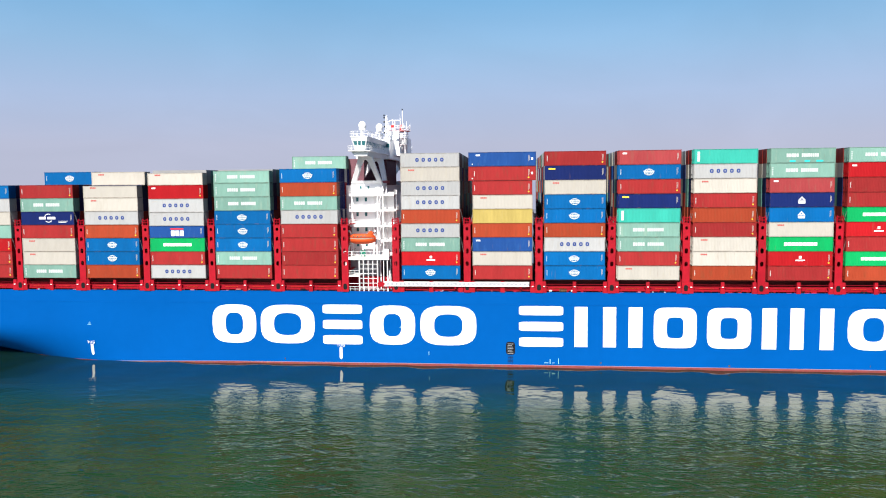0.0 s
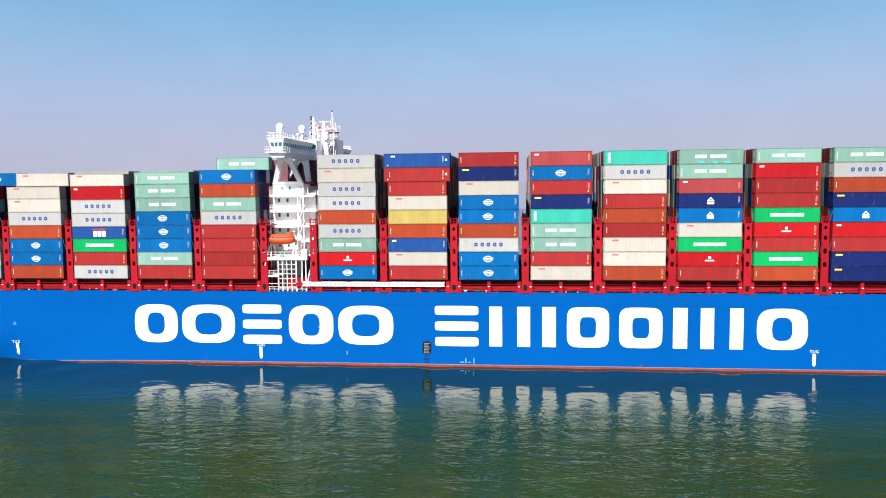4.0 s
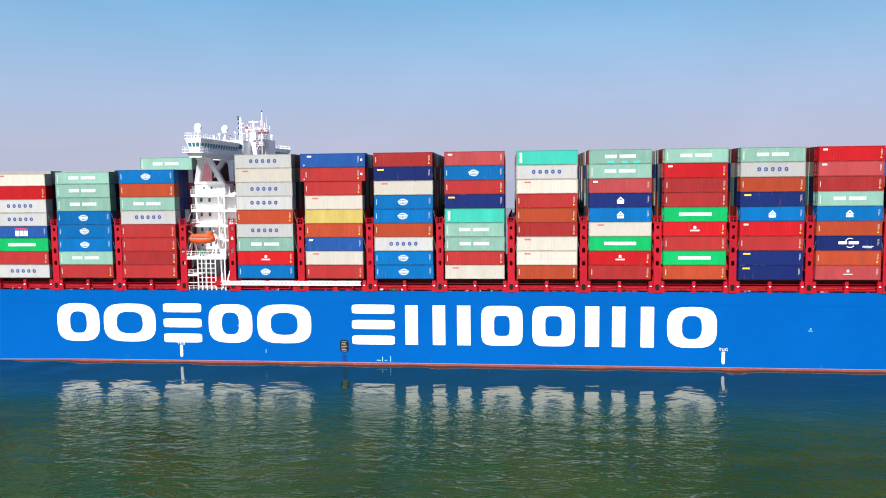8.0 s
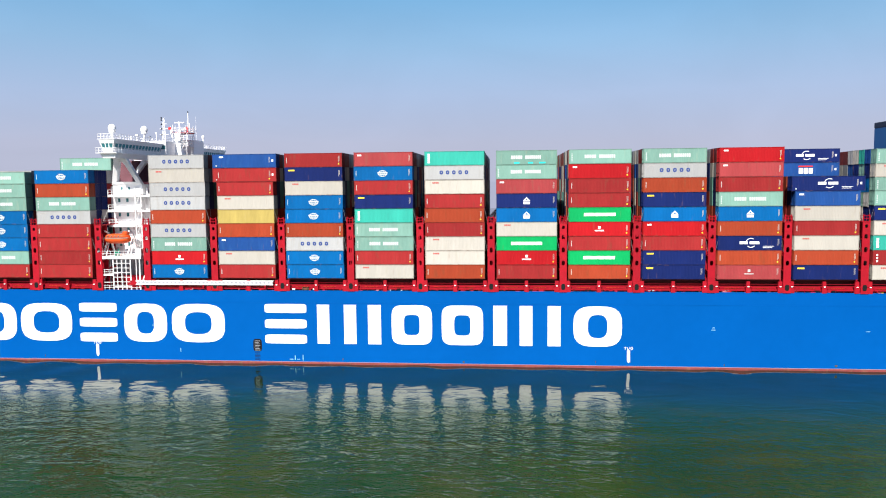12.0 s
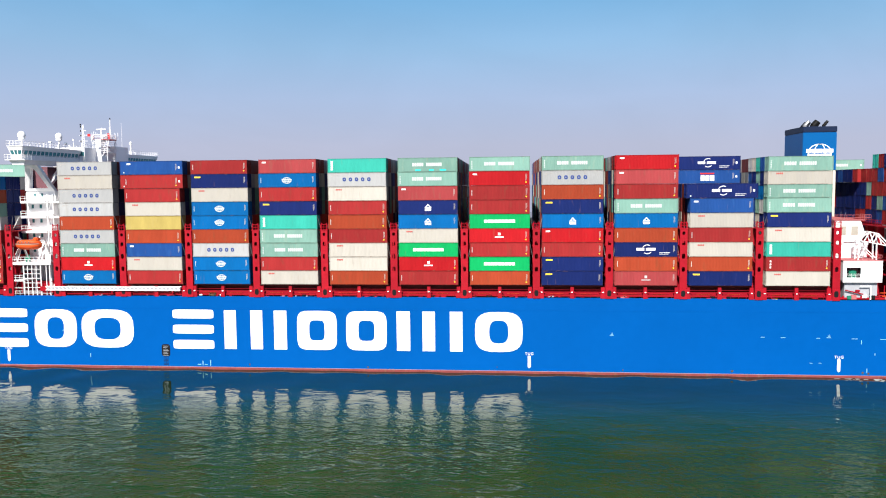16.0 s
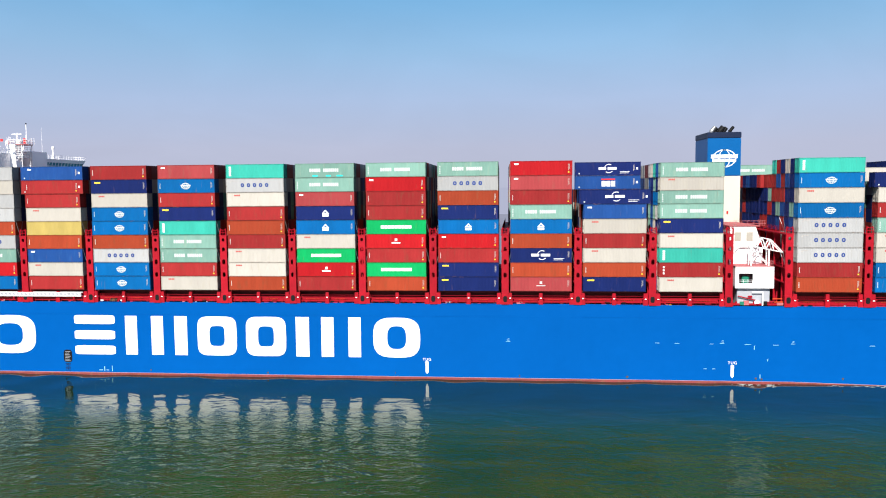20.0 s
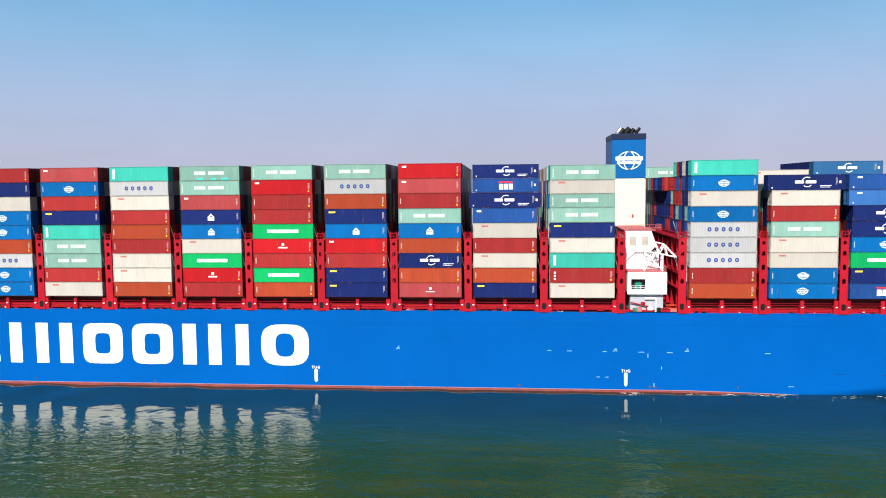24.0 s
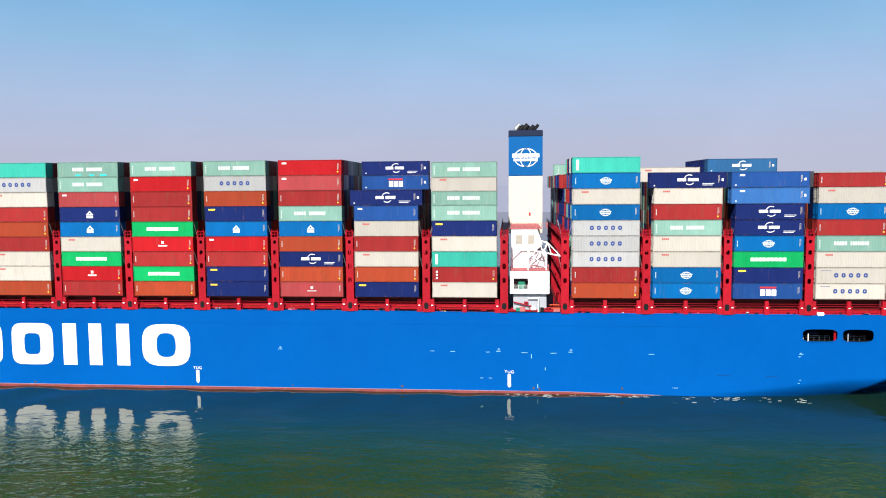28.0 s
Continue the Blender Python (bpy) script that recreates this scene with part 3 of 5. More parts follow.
def hull_marks():
    for x, lean in ((-91.75, 1), (-35.8, 0), (77.6, 0), (138.45, 0)):
        bm = bmesh.new()
        top, bottom = 3.7, 1.1
        outline(bm, [(x - 0.3, bottom + 0.35), (x, bottom), (x + 0.3, bottom + 0.35), (x + 0.3, top), (x - 0.3, top)], -0.03, 0.01)
        for v in bm.verts:
            v.co.y += inset(x, v.co.z) - 0.02 * lean
        part("tug_arrow", bm, WHITE_MARK, hull, "white upright stroke showing where tugs push")
        word = lettering("TUG", 0.78, WHITE_MARK, hull, x, -0.02 + inset(x, 4.3) - 0.25 * lean, 3.88)
        word.name = "tug_lettering"
    for x in (-92.0, -22.8, 51.5, 94.2, 136.4, 149.9):
        bm = bmesh.new()
        for k, w in enumerate((0.42, 0.3, 0.26)):
            box(bm, x - w + 0.1 * k, -0.02, 8.0 + k * 0.26, x + w, 0.01, 8.08 + k * 0.26)
        part("hull_mark", bm, FADED_MARK, hull, "small faded white hull mark")
    for x, z, w in ((123.8, 8.0, 0.4), (127.7, 7.95, 0.45), (134.4, 7.9, 0.35), (141.3, 7.85, 0.6), (146.7, 7.8, 0.55), (164.8, 7.8, 0.5), (133.2, 2.9, 0.3), (134.9, 2.9, 0.3), (191.6, 8.3, 0.2), (191.7, 8.1, 0.35), (191.4, 7.65, 0.25), (191.6, 3.3, 0.2), (191.4, 2.7, 0.15)):
        bm = bmesh.new()
        box(bm, x - w, -0.02, z - 0.038, x + w, 0.01, z + 0.038)
        part("hull_mark", bm, FADED_MARK, hull, "small faded white hull mark")
    # draught marks and pilot door amidships
    bm = bmesh.new()
    # no recess: a flat black patch gives the door's shade
    outline(bm, oval(0.05, 3.95, 0.95, 1.35, 4), -0.03, 0.02)
    part("pilot_door", bm, BLACK, hull, "flat black patch painted as the shaded recess of the pilot door")
    bm = bmesh.new()
    for k in range(7):
        box(bm, -0.55, -0.06, 2.85 + k * 0.33, 0.65 - 0.15 * (k % 3), -0.03, 2.93 + k * 0.33)
    part("pilot_door_slats", bm, GREY, hull)
    part("draught_scale", ladder_strip(-0.55, 0.8, 0.6, 2.55, 6, -0.03, 0.01, 0.2), BLACK, hull, "black draught scale under the pilot door")
    for x, z, w, h in ((7.4, 1.0, 0.4, 0.06), (8.2, 1.3, 0.07, 0.5), (8.9, 1.0, 0.3, 0.05), (9.9, 1.35, 0.06, 0.6), (-17.0, 2.7, 0.05, 0.4), (142.6, 7.2, 0.05, 0.4), (145.2, 4.8, 0.05, 0.25), (143.8, 1.5, 0.06, 0.4), (169.2, 1.5, 0.5, 0.03)):
        bm = bmesh.new()
        box(bm, x - w, -0.02, z - h, x + w, 0.01, z + h)
        part("paint_scrape", bm, FADED_MARK, hull, "pale scrape in the hull paint")
    rng = random.Random(3)
    for x in (-48.0, 18.5, 44.0, 71.0, 96.5, 118.0, 143.0, 144.1, 159.5):
        w, z = rng.uniform(0.06, 0.3), rng.uniform(0.95, 1.4)
        part("rust_stain", outline(bmesh.new(), [(x - w, z), (x - w * 0.3, z - 0.35), (x + w * 0.5, z - 0.3), (x + w, z), (x + w * 0.4, z + 0.12)], -0.02, 0.01), RUST_MARK, hull, "small rust stain over the waterline")
    for x, z, w in ((178.0, 4.0, 1.1), (186.5, 3.9, 1.0)):
        part("scuff", solid(x - w, -0.012, z - 0.03, x + w, 0.01, z + 0.03), NAVY_BAND, hull, "thin dark scuff along the plating")
    # mooring openings aft, with the mooring deck behind them
    for k, (x0, x1, cut0, cut1) in enumerate(((191.75, 198.0, OPEN_X[0], OPEN_X[1]), (198.8, 204.3, OPEN_X[1], OPEN_X[2]))):
        cx, rx, mid = (x0 + x1) / 2, (x1 - x0) / 2, (cut0 + cut1) / 2
        bm = bmesh.new()
        zc = (OPEN_Z[0] + OPEN_Z[1]) / 2
        band(bm, oval(mid, zc, (cut1 - cut0) / 2 + 0.09, (OPEN_Z[1] - OPEN_Z[0]) / 2 + 0.05, 60, 48), oval(cx, 11.65, rx, 1.2, 4, 48), -0.008 - 0.005 * k, 0.12 + 0.005 * k)
        part("opening_plate", bm, HULL_BLUE, hull)
        bm = bmesh.new()
        band(bm, oval(cx, 11.65, rx + 0.1, 1.3, 4), oval(cx, 11.65, rx - 0.06, 1.14, 4), -0.1, 0.1)
        part("opening_rim", bm, HULL_BLUE, hull, "rounded rim of a mooring opening in the hull side")
        bm = bmesh.new()
        railing(bm, (x0 + 0.3, 2.8, 10.3), (x1 - 0.3, 2.8, 10.3), 0.75, 1.0, 0.035)
        part("mooring_rail", bm, GREY, hull)
        for xx, h in ((x0 + 0.6, 0.6), (x0 + 1.5, 1.5)):
            part("mooring_bitt", bar(bmesh.new(), (xx, 1.2, 10.3), (xx, 1.2, 10.3 + h), 0.09, 10), WHITE_MARK if k == 0 else GREY, hull)
        part("mooring_winch", bar(bmesh.new(), (x0 + 2.6, 5.0, 11.1), (x1 - 1.8, 5.0, 11.1), 0.55, 12), NAVY_BAND, hull)
        if k == 0:
            part("mooring_post", solid(x1 - 0.45, 0.5, 10.3, x1 - 0.1, 0.9, 12.6), DECK_RED, hull)
    # deck and bulkhead are black: the darkness inside is painted on
    part("mooring_deck", solid(189.5, 0.12, 10.1, 207, 9.0, 10.3), BLACK, hull, "mooring deck inside the hull, its shade painted on in black")
    part("mooring_bulkhead", solid(189.5, 9.0, 10.1, 207, 9.2, 15.4), BLACK, hull)


hull_marks()


def make_foam():
    """Flecks of foam washed along the after half of the waterline."""
    rng = random.Random(12)
    bm = bmesh.new()
    for k in range(95):
        patch = rng.choice((139.5, 142.0, 146.5, 152.0, 158.5, 163.0, 167.5, 171.0, 176.5, 179.0, 185.5, 192.0, 196.5))
        x, y = patch + rng.gauss(0, 1.1), -0.35 - abs(rng.gauss(0, 0.9 if patch < 170 else 1.5))
        length, wide, slant = rng.uniform(0.1, 0.55), rng.uniform(0.008, 0.03), rng.uniform(-0.12, 0.12)
        pts = [(x + length * math.cos(a) * rng.uniform(0.7, 1.1), y + slant * length * math.cos(a) + wide * math.sin(a) * rng.uniform(0.4, 1.4)) for a in [i * math.pi / 5 for i in range(10)]]
        low, high = [bm.verts.new((p, q, -0.02)) for p, q in pts], [bm.verts.new((p, q, 0.03)) for p, q in pts]
        bm.faces.new(high)
        for i in range(10):
            bm.faces.new((low[i], low[(i + 1) % 10], high[(i + 1) % 10], high[i]))
    ob = tagged(part("foam", bm, FOAM), "thin white foam flecks along the waterline", "foam", kind="stuff")
    MOVERS.append(ob)


make_foam()


# ---- deck side: coaming, pedestals, lashing bridges ----
def make_deck_side():
    for x0, x1, z0, z1 in ((-124, -34.6, 15.95, 16.85), (-24, 138, 15.95, 16.85), (149, 208, 15.4, 16.3)):
        part("side_coaming", solid(x0, 0.42, z0, x1, 0.7, z1), DECK_RED, ship, "bright red coaming along the deck edge")
        part("coaming_foot", solid(x0, 1.0, DECK - 0.35, x1, 1.2, 16.5), DARK_RED, ship)
        for y, z, r in ((0.36, 16.9, 0.05), (0.7, 16.2, 0.09), (0.36, 17.3, 0.04)):
            part("deck_pipe", bar(bmesh.new(), (x0, y, z), (x1, y, z), r), DECK_RED, ship)
    for name, x in BAYS.items():
        bm = bmesh.new()
        box(bm, x - 0.2, 2.3, DECK - 0.35, x + LONG + 0.2, BEAM - 2.3, BASE - 0.02)
        hatch = part("hatch_cover", bm, DARK_RED, ship, "brown-red steel hatch cover under the stacks")
        bm = bmesh.new()
        box(bm, x - 0.1, 0.9, BASE - 0.42, x + LONG + 0.1, 2.3, BASE - 0.03)
        part("stack_beam", bm, DARK_RED, hatch)
        for w, xx in ((0.5, x - 0.05), (0.45, x + LONG / 2), (0.5, x + LONG + 0.05)):
            bm = bmesh.new()
            box(bm, xx - w, -0.1, DECK - 0.05 - sag(xx), xx + w, 0.5, 16.85)
            box(bm, xx - w * 0.75, -0.05, 16.85, xx + w * 0.75, 0.6, BASE - 0.42)
            box(bm, xx - w - 0.2, -0.2, 16.75, xx + w + 0.2, 0.3, 16.9)
            soften(bm, 0.03)
            foot = part("pedestal", bm, DECK_RED, hatch)
            bm = bmesh.new()
            box(bm, xx - 0.17, -0.25, 16.82 - sag(xx), xx + 0.17, -0.05, 16.98 - sag(xx))
            part("bay_plate", bm, WHITE_MARK, hatch)
        bm = bmesh.new()
        railing(bm, (x + 0.9, 0.1, DECK - sag(x)), (x + LONG / 2 - 0.7, 0.1, DECK - sag(x)), 1.0, 1.5, 0.03)
        railing(bm, (x + LONG / 2 + 0.7, 0.1, DECK - sag(x)), (x + LONG - 0.9, 0.1, DECK - sag(x)), 1.0, 1.5, 0.03)
        part("side_railing", bm, DECK_RED, hatch)
        for x0, x1 in ((x + 1.6, x + 4.4), (x + LONG / 2 + 1.5, x + LONG / 2 + 4.0)):
            part("service_pipe", bar(bmesh.new(), (x0, 0.34, 16.5 - sag(x)), (x1, 0.34, 16.5 - sag(x)), 0.045), ORANGE, hatch, "orange-painted pipe on the coaming")
        rng = random.Random(name)
        for k in range(7):
            xx, w, h, z = x + rng.uniform(0.6, LONG - 0.8), rng.uniform(0.1, 0.6), rng.uniform(0.08, 0.4), rng.choice((DECK - 0.05, DECK - 0.05, DECK + 0.2)) - sag(x)
            part("deck_fitting", soften(solid(xx - w, 0.15, z, xx + w, 0.4, z + h), 0.02), rng.choice((GOLD_MARK if w < 0.25 else DECK_RED, GREY if w < 0.3 else BLACK, BLACK, DECK_RED, DECK_RED, PINK, BLACK, DARK_RED)), hatch)


make_deck_side()
part("deck_locker", soften(solid(194.3, -0.05, DECK - 0.4, 195.5, 0.5, DECK + 0.2), 0.04), WHITE, ship, "white locker at the after deck edge")


def make_pilot_ladder():
    """The rolled pilot ladder at the deck edge over its door."""
    roll = tagged(new("pilot_ladder"), "rolled-up brown rope pilot ladder lying at the deck edge", "ladder")
    roll.matrix_basis = pose(10.8, 0.05, DECK + 0.4)
    for k in range(9):
        part("rung", soften(solid(-0.75, -0.05, -0.03, 0.75, 0.05, 0.03), 0.01), LADDER_WOOD, roll, place=Matrix.Rotation(k * 0.7, 4, "X") @ Matrix.Translation((0, 0, 0.12 + 0.03 * k)))
    for x in (-0.5, 0.5):
        bm = bmesh.new()
        bmesh.ops.create_cone(bm, cap_ends=True, segments=14, radius1=0.36, radius2=0.36, depth=0.12, matrix=Matrix.Translation((x, 0, 0)) @ Matrix.Rotation(radians(90), 4, "Y"))
        part("side_rope", bm, LADDER_ROPE, roll)
    MOVERS.append(roll)


make_pilot_ladder()
for x in (8.25, 12.7):
    part("deck_plate", solid(x - 0.3, -0.05, 15.9, x + 0.3, 0.1, 16.15), WHITE_MARK, ship, "small white plate at the deck edge")


def holed_plate(bm, x0, x1, cells, y0, y1):
    """An upright plate with an oval hole in each cell (z0, z1, half width, half height)."""
    cx = (x0 + x1) / 2
    for z0, z1, rx, rz in cells:
        cz = (z0 + z1) / 2
        inner = oval(cx, cz, rx, rz, 3, 8, 22.5, 382.5)
        w, h = (x1 - x0) / 2, (z1 - z0) / 2
        outer = [(cx + w, cz + h * 0.5), (cx + w * 0.5, cz + h), (cx - w * 0.5, cz + h), (cx - w, cz + h * 0.5), (cx - w, cz - h * 0.5), (cx - w * 0.5, cz - h), (cx + w * 0.5, cz - h), (cx + w, cz - h * 0.5)]
        band(bm, outer, inner, y0, y1)
        for sx in (-1, 1):
            for sz in (-1, 1):
                p = [(cx + sx * w, cz + sz * h * 0.5), (cx + sx * w, cz + sz * h), (cx + sx * w * 0.5, cz + sz * h)]
                outline(bm, p if sx * sz < 0 else p[::-1], y0, y1)
    return bm


POST = bpy.data.meshes.new("post")
post_bm = solid(-0.6, -0.15, DECK, 0.6, 0.15, 29.6)
post_bm.to_mesh(POST), post_bm.free()
POST.materials.append(DECK_RED)


def lashing_bridge(x, top=31.2, deep=True):
    """A transverse tower between two bays: side plates, posts, platforms and rails across the beam."""
    bm = bmesh.new()
    cells = [(16.9, 20.2, 0.36, 0.0), (20.2, 22.9, 0.34, 0.5), (22.9, 25.5, 0.34, 0.55), (25.5, 28.0, 0.34, 0.5), (28.0, 29.6, 0.3, 0.35)]
    holed_plate(bm, x - 0.72, x + 0.72, cells[1:], -0.05, 0.28)
    box(bm, x - 0.72, -0.05, 16.9, x + 0.72, 0.28, 20.2)
    box(bm, x - 0.75, -0.2, DECK - 0.05 - sag(x), x + 0.75, 0.6, 17.6)
    box(bm, x - 0.85, -0.1, 29.6, x + 0.85, 1.0, 29.75)
    tower = part("lashing_bridge", bm, DECK_RED, ship, "tall red lashing bridge with oval holes between bays")
    bm = bmesh.new()
    # the foot is solid; a black oval plate paints in a hole's shade
    outline(bm, oval(x, 16.7, 0.42, 0.62, 3, 16), -0.23, -0.19)
    part("foot_hole", bm, BLACK, tower)
    bm = bmesh.new()
    railing(bm, (x - 0.7, 0.0, 29.75), (x + 0.7, 0.0, 29.75), 1.1, 0.7, 0.05)
    for sx in (-1, 1):
        bar(bm, (x + sx * 0.55, 0.1, 29.7), (x + sx * 0.55, 0.1, top), 0.09, 6)
        bar(bm, (x + sx * 0.55, 0.1, 30.6), (x + sx * 0.25, 0.1, top - 0.2), 0.06, 6)
    part("top_railing", bm, DECK_RED, tower)
    for k in range(12):
        y = 2.6 + k * (BEAM - 5.2) / 11
        shared("post", POST, DECK_RED, tower, pose(x, y, 0))
    for z in (20.1, 23.0, 26.3, 29.6):
        bm = bmesh.new()
        box(bm, x - 0.8, 0.3, z - 0.09, x + 0.8, BEAM - 0.3, z + 0.09)
        part("platform", bm, DECK_RED, tower)
    bm = bmesh.new()
    for z in (23.1, 29.7):
        for sx in (-0.75, 0.75):
            railing(bm, (x + sx, 0.5, z), (x + sx, BEAM - 0.5, z), 1.05, 2.6, 0.04)
    part("walkway_railing", bm, DECK_RED, tower)
    for sx in (-1, 1):
        for y in (-0.12, 2.2):
            for z, k in ((29.5, 5), (23.5, 3)):
                part("lashing_rod", bar(bmesh.new(), (x + sx * 0.65, 0.3, z), (x + sx * 1.35, y, BASE + TIER * k), 0.03, 5), STEEL, tower)
    return tower


NAMES = list(BAYS)
for a, b in zip(NAMES, NAMES[1:]):
    left, right = BAYS[a] + LONG, BAYS[b]
    if right - left < 5:
        lashing_bridge((left + right) / 2 + 0.12)
    else:
        lashing_bridge(left + 1.35)
        lashing_bridge(right - 1.3)
lashing_bridge(BAYS["U"] + LONG + 1.3)


# ---- containers ----
def ribbed(bm, length, height, depth=0.02, pitch=0.28):
    """Corrugated long side from 0.16 to length - 0.16 in the xz plane at y = 0.03."""
    x, pts = 0.16, []
    n = int((length - 0.32) / pitch)
    step = (length - 0.32) / n
    for i in range(n):
        for f, d in ((0.0, 0), (0.26, 0), (0.5, 1), (0.76, 1)):
            pts.append((0.16 + (i + f) * step, 0.03 + d * depth))
    pts.append((length - 0.16, 0.03))
    low = [bm.verts.new((a, b, 0.16)) for a, b in pts]
    high = [bm.verts.new((a, b, height - 0.12)) for a, b in pts]
    for i in range(len(pts) - 1):
        bm.faces.new((low[i], low[i + 1], high[i + 1], high[i]))


def container_meshes(length, height=TIER):
    bm = bmesh.new()
    ribbed(bm, length, height)
    v = [bm.verts.new(p) for p in ((0.1, WIDE - 0.04, 0.16), (length - 0.1, WIDE - 0.04, 0.16), (length - 0.1, WIDE - 0.04, height - 0.1), (0.1, WIDE - 0.04, height - 0.1))]
    bm.faces.new(v[::-1])
    box(bm, 0.06, 0.06, height - 0.07, length - 0.06, WIDE - 0.06, height - 0.03)
    box(bm, 0.08, 0.08, 0.1, length - 0.08, WIDE - 0.08, 0.15)
    # ribbed front end
    for k in range(7):
        y = 0.2 + k * 0.3
        box(bm, length - 0.1, y, 0.16, length - 0.045, y + 0.16, height - 0.12)
    box(bm, length - 0.13, 0.1, 0.14, length - 0.1, WIDE - 0.1, height - 0.1)
    body = bpy.data.meshes.new("container_walls")
    bm.to_mesh(body), bm.free()
    bm = bmesh.new()
    for x in (0.0, length - 0.16):
        for y in (0.0, WIDE - 0.14):
            box(bm, x, y, 0.0, x + 0.16, y + 0.14, height)
    for y in (0.0, WIDE - 0.06):
        box(bm, 0.16, y, 0.03, length - 0.16, y + 0.06, 0.17)
        box(bm, 0.16, y, height - 0.12, length - 0.16, y + 0.06, height - 0.02)
    for x in (0.0, length - 0.1):
        box(bm, x, 0.14, 0.03, x + 0.1, WIDE - 0.14, 0.17)
        box(bm, x, 0.14, height - 0.13, x + 0.1, WIDE - 0.14, height - 0.02)
    frame_mesh = bpy.data.meshes.new("container_frame")
    bm.to_mesh(frame_mesh), bm.free()
    bm = bmesh.new()
    box(bm, 0.05, 0.15, 0.18, 0.09, WIDE / 2 - 0.01, height - 0.14)
    box(bm, 0.05, WIDE / 2 + 0.01, 0.18, 0.09, WIDE - 0.15, height - 0.14)
    for y in (0.45, 0.85, 1.55, 1.95):
        bar(bm, (0.02, y, 0.1), (0.02, y, height - 0.1), 0.03, 5)
        box(bm, -0.02, y - 0.02, 0.9, 0.04, y + 0.3, 0.98)
        for z in (0.14, height - 0.3):
            box(bm, -0.02, y - 0.07, z, 0.03, y + 0.07, z + 0.14)
    door = bpy.data.meshes.new("container_door")
    bm.to_mesh(door), bm.free()
    bm = solid(-0.015, -0.012, -0.004, 0.165, 0.1, 0.118)
    cast = bpy.data.meshes.new("corner_casting")
    bm.to_mesh(cast), bm.free()
    for m in (body, frame_mesh, door, cast):
        m.materials.append(STEEL)
    return body, frame_mesh, door, cast


LOW_TIER = 2.591
KITS = {(LONG, TIER): container_meshes(LONG), (13.716, TIER): container_meshes(13.716), (LONG, LOW_TIER): container_meshes(LONG, LOW_TIER)}


def mark_rects(rects, y0=0.008, y1=0.03):
    bm = bmesh.new()
    for x0, z0, x1, z1 in rects:
        box(bm, x0, y0, z0, x1, y1, z1)
    return bm


def mark_mesh(name, bm, material):
    mesh = bpy.data.meshes.new(name)
    bm.to_mesh(mesh), bm.free()
    mesh.materials.append(material)
    return mesh, material


def comb(x0, z0, x1, z1, n, y0=0.008, y1=0.03):
    """A word bar: one strip, notched above and below into n blocks."""
    gap, mid, step = 0.09, (z0 + z1) / 2, (x1 - x0) / n
    over, under = [], []
    for i in range(n):
        a, c = x0 + i * step, x0 + (i + 1) * step - gap
        over += [(a, z1), (c, z1)]
        under += [(a, z0), (c, z0)]
        if i < n - 1:
            over += [(c, mid + 0.06), (c + gap, mid + 0.06)]
            under += [(c, mid - 0.06), (c + gap, mid - 0.06)]
    bm = outline(bmesh.new(), under + over[::-1], y0, y1)
    return bm


def globe(cx, cz, rx, rz):
    bm = bmesh.new()
    band(bm, oval(cx, cz, rx, rz), oval(cx, cz, rx - 0.13, rz - 0.13), 0.008, 0.03)
    band(bm, oval(cx, cz, rx * 0.5, rz - 0.1), oval(cx, cz, rx * 0.5 - 0.1, rz - 0.18), 0.008, 0.03)
    box(bm, cx - rx - 0.12, 0.0, cz + 0.02, cx + rx + 0.12, 0.03, cz + 0.26)
    box(bm, cx - rx, 0.0, cz - 0.27, cx + rx, 0.03, cz - 0.1)
    return bm


def dot(k):
    cx = 3.5 + k * 1.28
    return band(bmesh.new(), oval(cx, 1.5, 0.36, 0.40, 2.6, 16), oval(cx, 1.5, 0.11, 0.15, 2.4, 16), 0.008, 0.03)


def swoosh(cx, cz):
    bm = bmesh.new()
    band(bm, oval(cx + 0.4, cz, 1.0, 0.95, 2, 12, 60, 160), oval(cx + 0.4, cz, 0.9, 0.82, 2, 12, 60, 160), 0.008, 0.03, False)
    band(bm, oval(cx + 0.4, cz, 1.0, 0.95, 2, 12, -130, -40), oval(cx + 0.4, cz, 0.9, 0.82, 2, 12, -130, -40), 0.008, 0.03, False)
    for x0, x1 in ((-1.75, -0.2), (0.15, 2.0)):
        box(bm, cx + x0, 0.006, cz - 0.25, cx + x1, 0.03, cz + 0.27)
    return bm


def triangle(cx):
    bm = bmesh.new()
    band(bm, [(cx - 0.75, 1.35), (cx + 0.75, 1.35), (cx, 2.15)], [(cx - 0.35, 1.5), (cx + 0.35, 1.5), (cx, 1.86)], 0.008, 0.03)
    box(bm, cx - 0.65, 0.008, 0.75, cx + 0.65, 0.03, 1.22)
    return bm


FADED_RED = paint("faded_red_marking", (0.42, 0.10, 0.09), 0.6, 0.2, 3.0, 0)
SOFT_MARK = paint("weathered_white_marking", (0.50, 0.54, 0.54), 0.6, 0.15, 3.0, 0)
FAINT = paint("worn_stencil", (0.42, 0.38, 0.35), 0.6, 0.2, 3.0, 0)
CODE = mark_mesh("code", ladder_strip(11.40, 0.95, 11.49, 2.3, 7), FAINT)
SIZE_CODE = mark_mesh("code", ladder_strip(11.58, 1.2, 11.66, 2.3, 5), FAINT)
COLUMN = mark_mesh("column", ladder_strip(0.42, 0.55, 0.62, 2.25, 5, gap=0.16), SOFT_MARK)
LINES = mark_mesh("code_line", ladder_strip(0.43, 0.9, 0.56, 2.05, 6), SOFT_MARK)
YELLOW = mark_mesh("patch", mark_rects([(11.35, 0.5, 11.6, 0.75)]), GOLD_MARK)
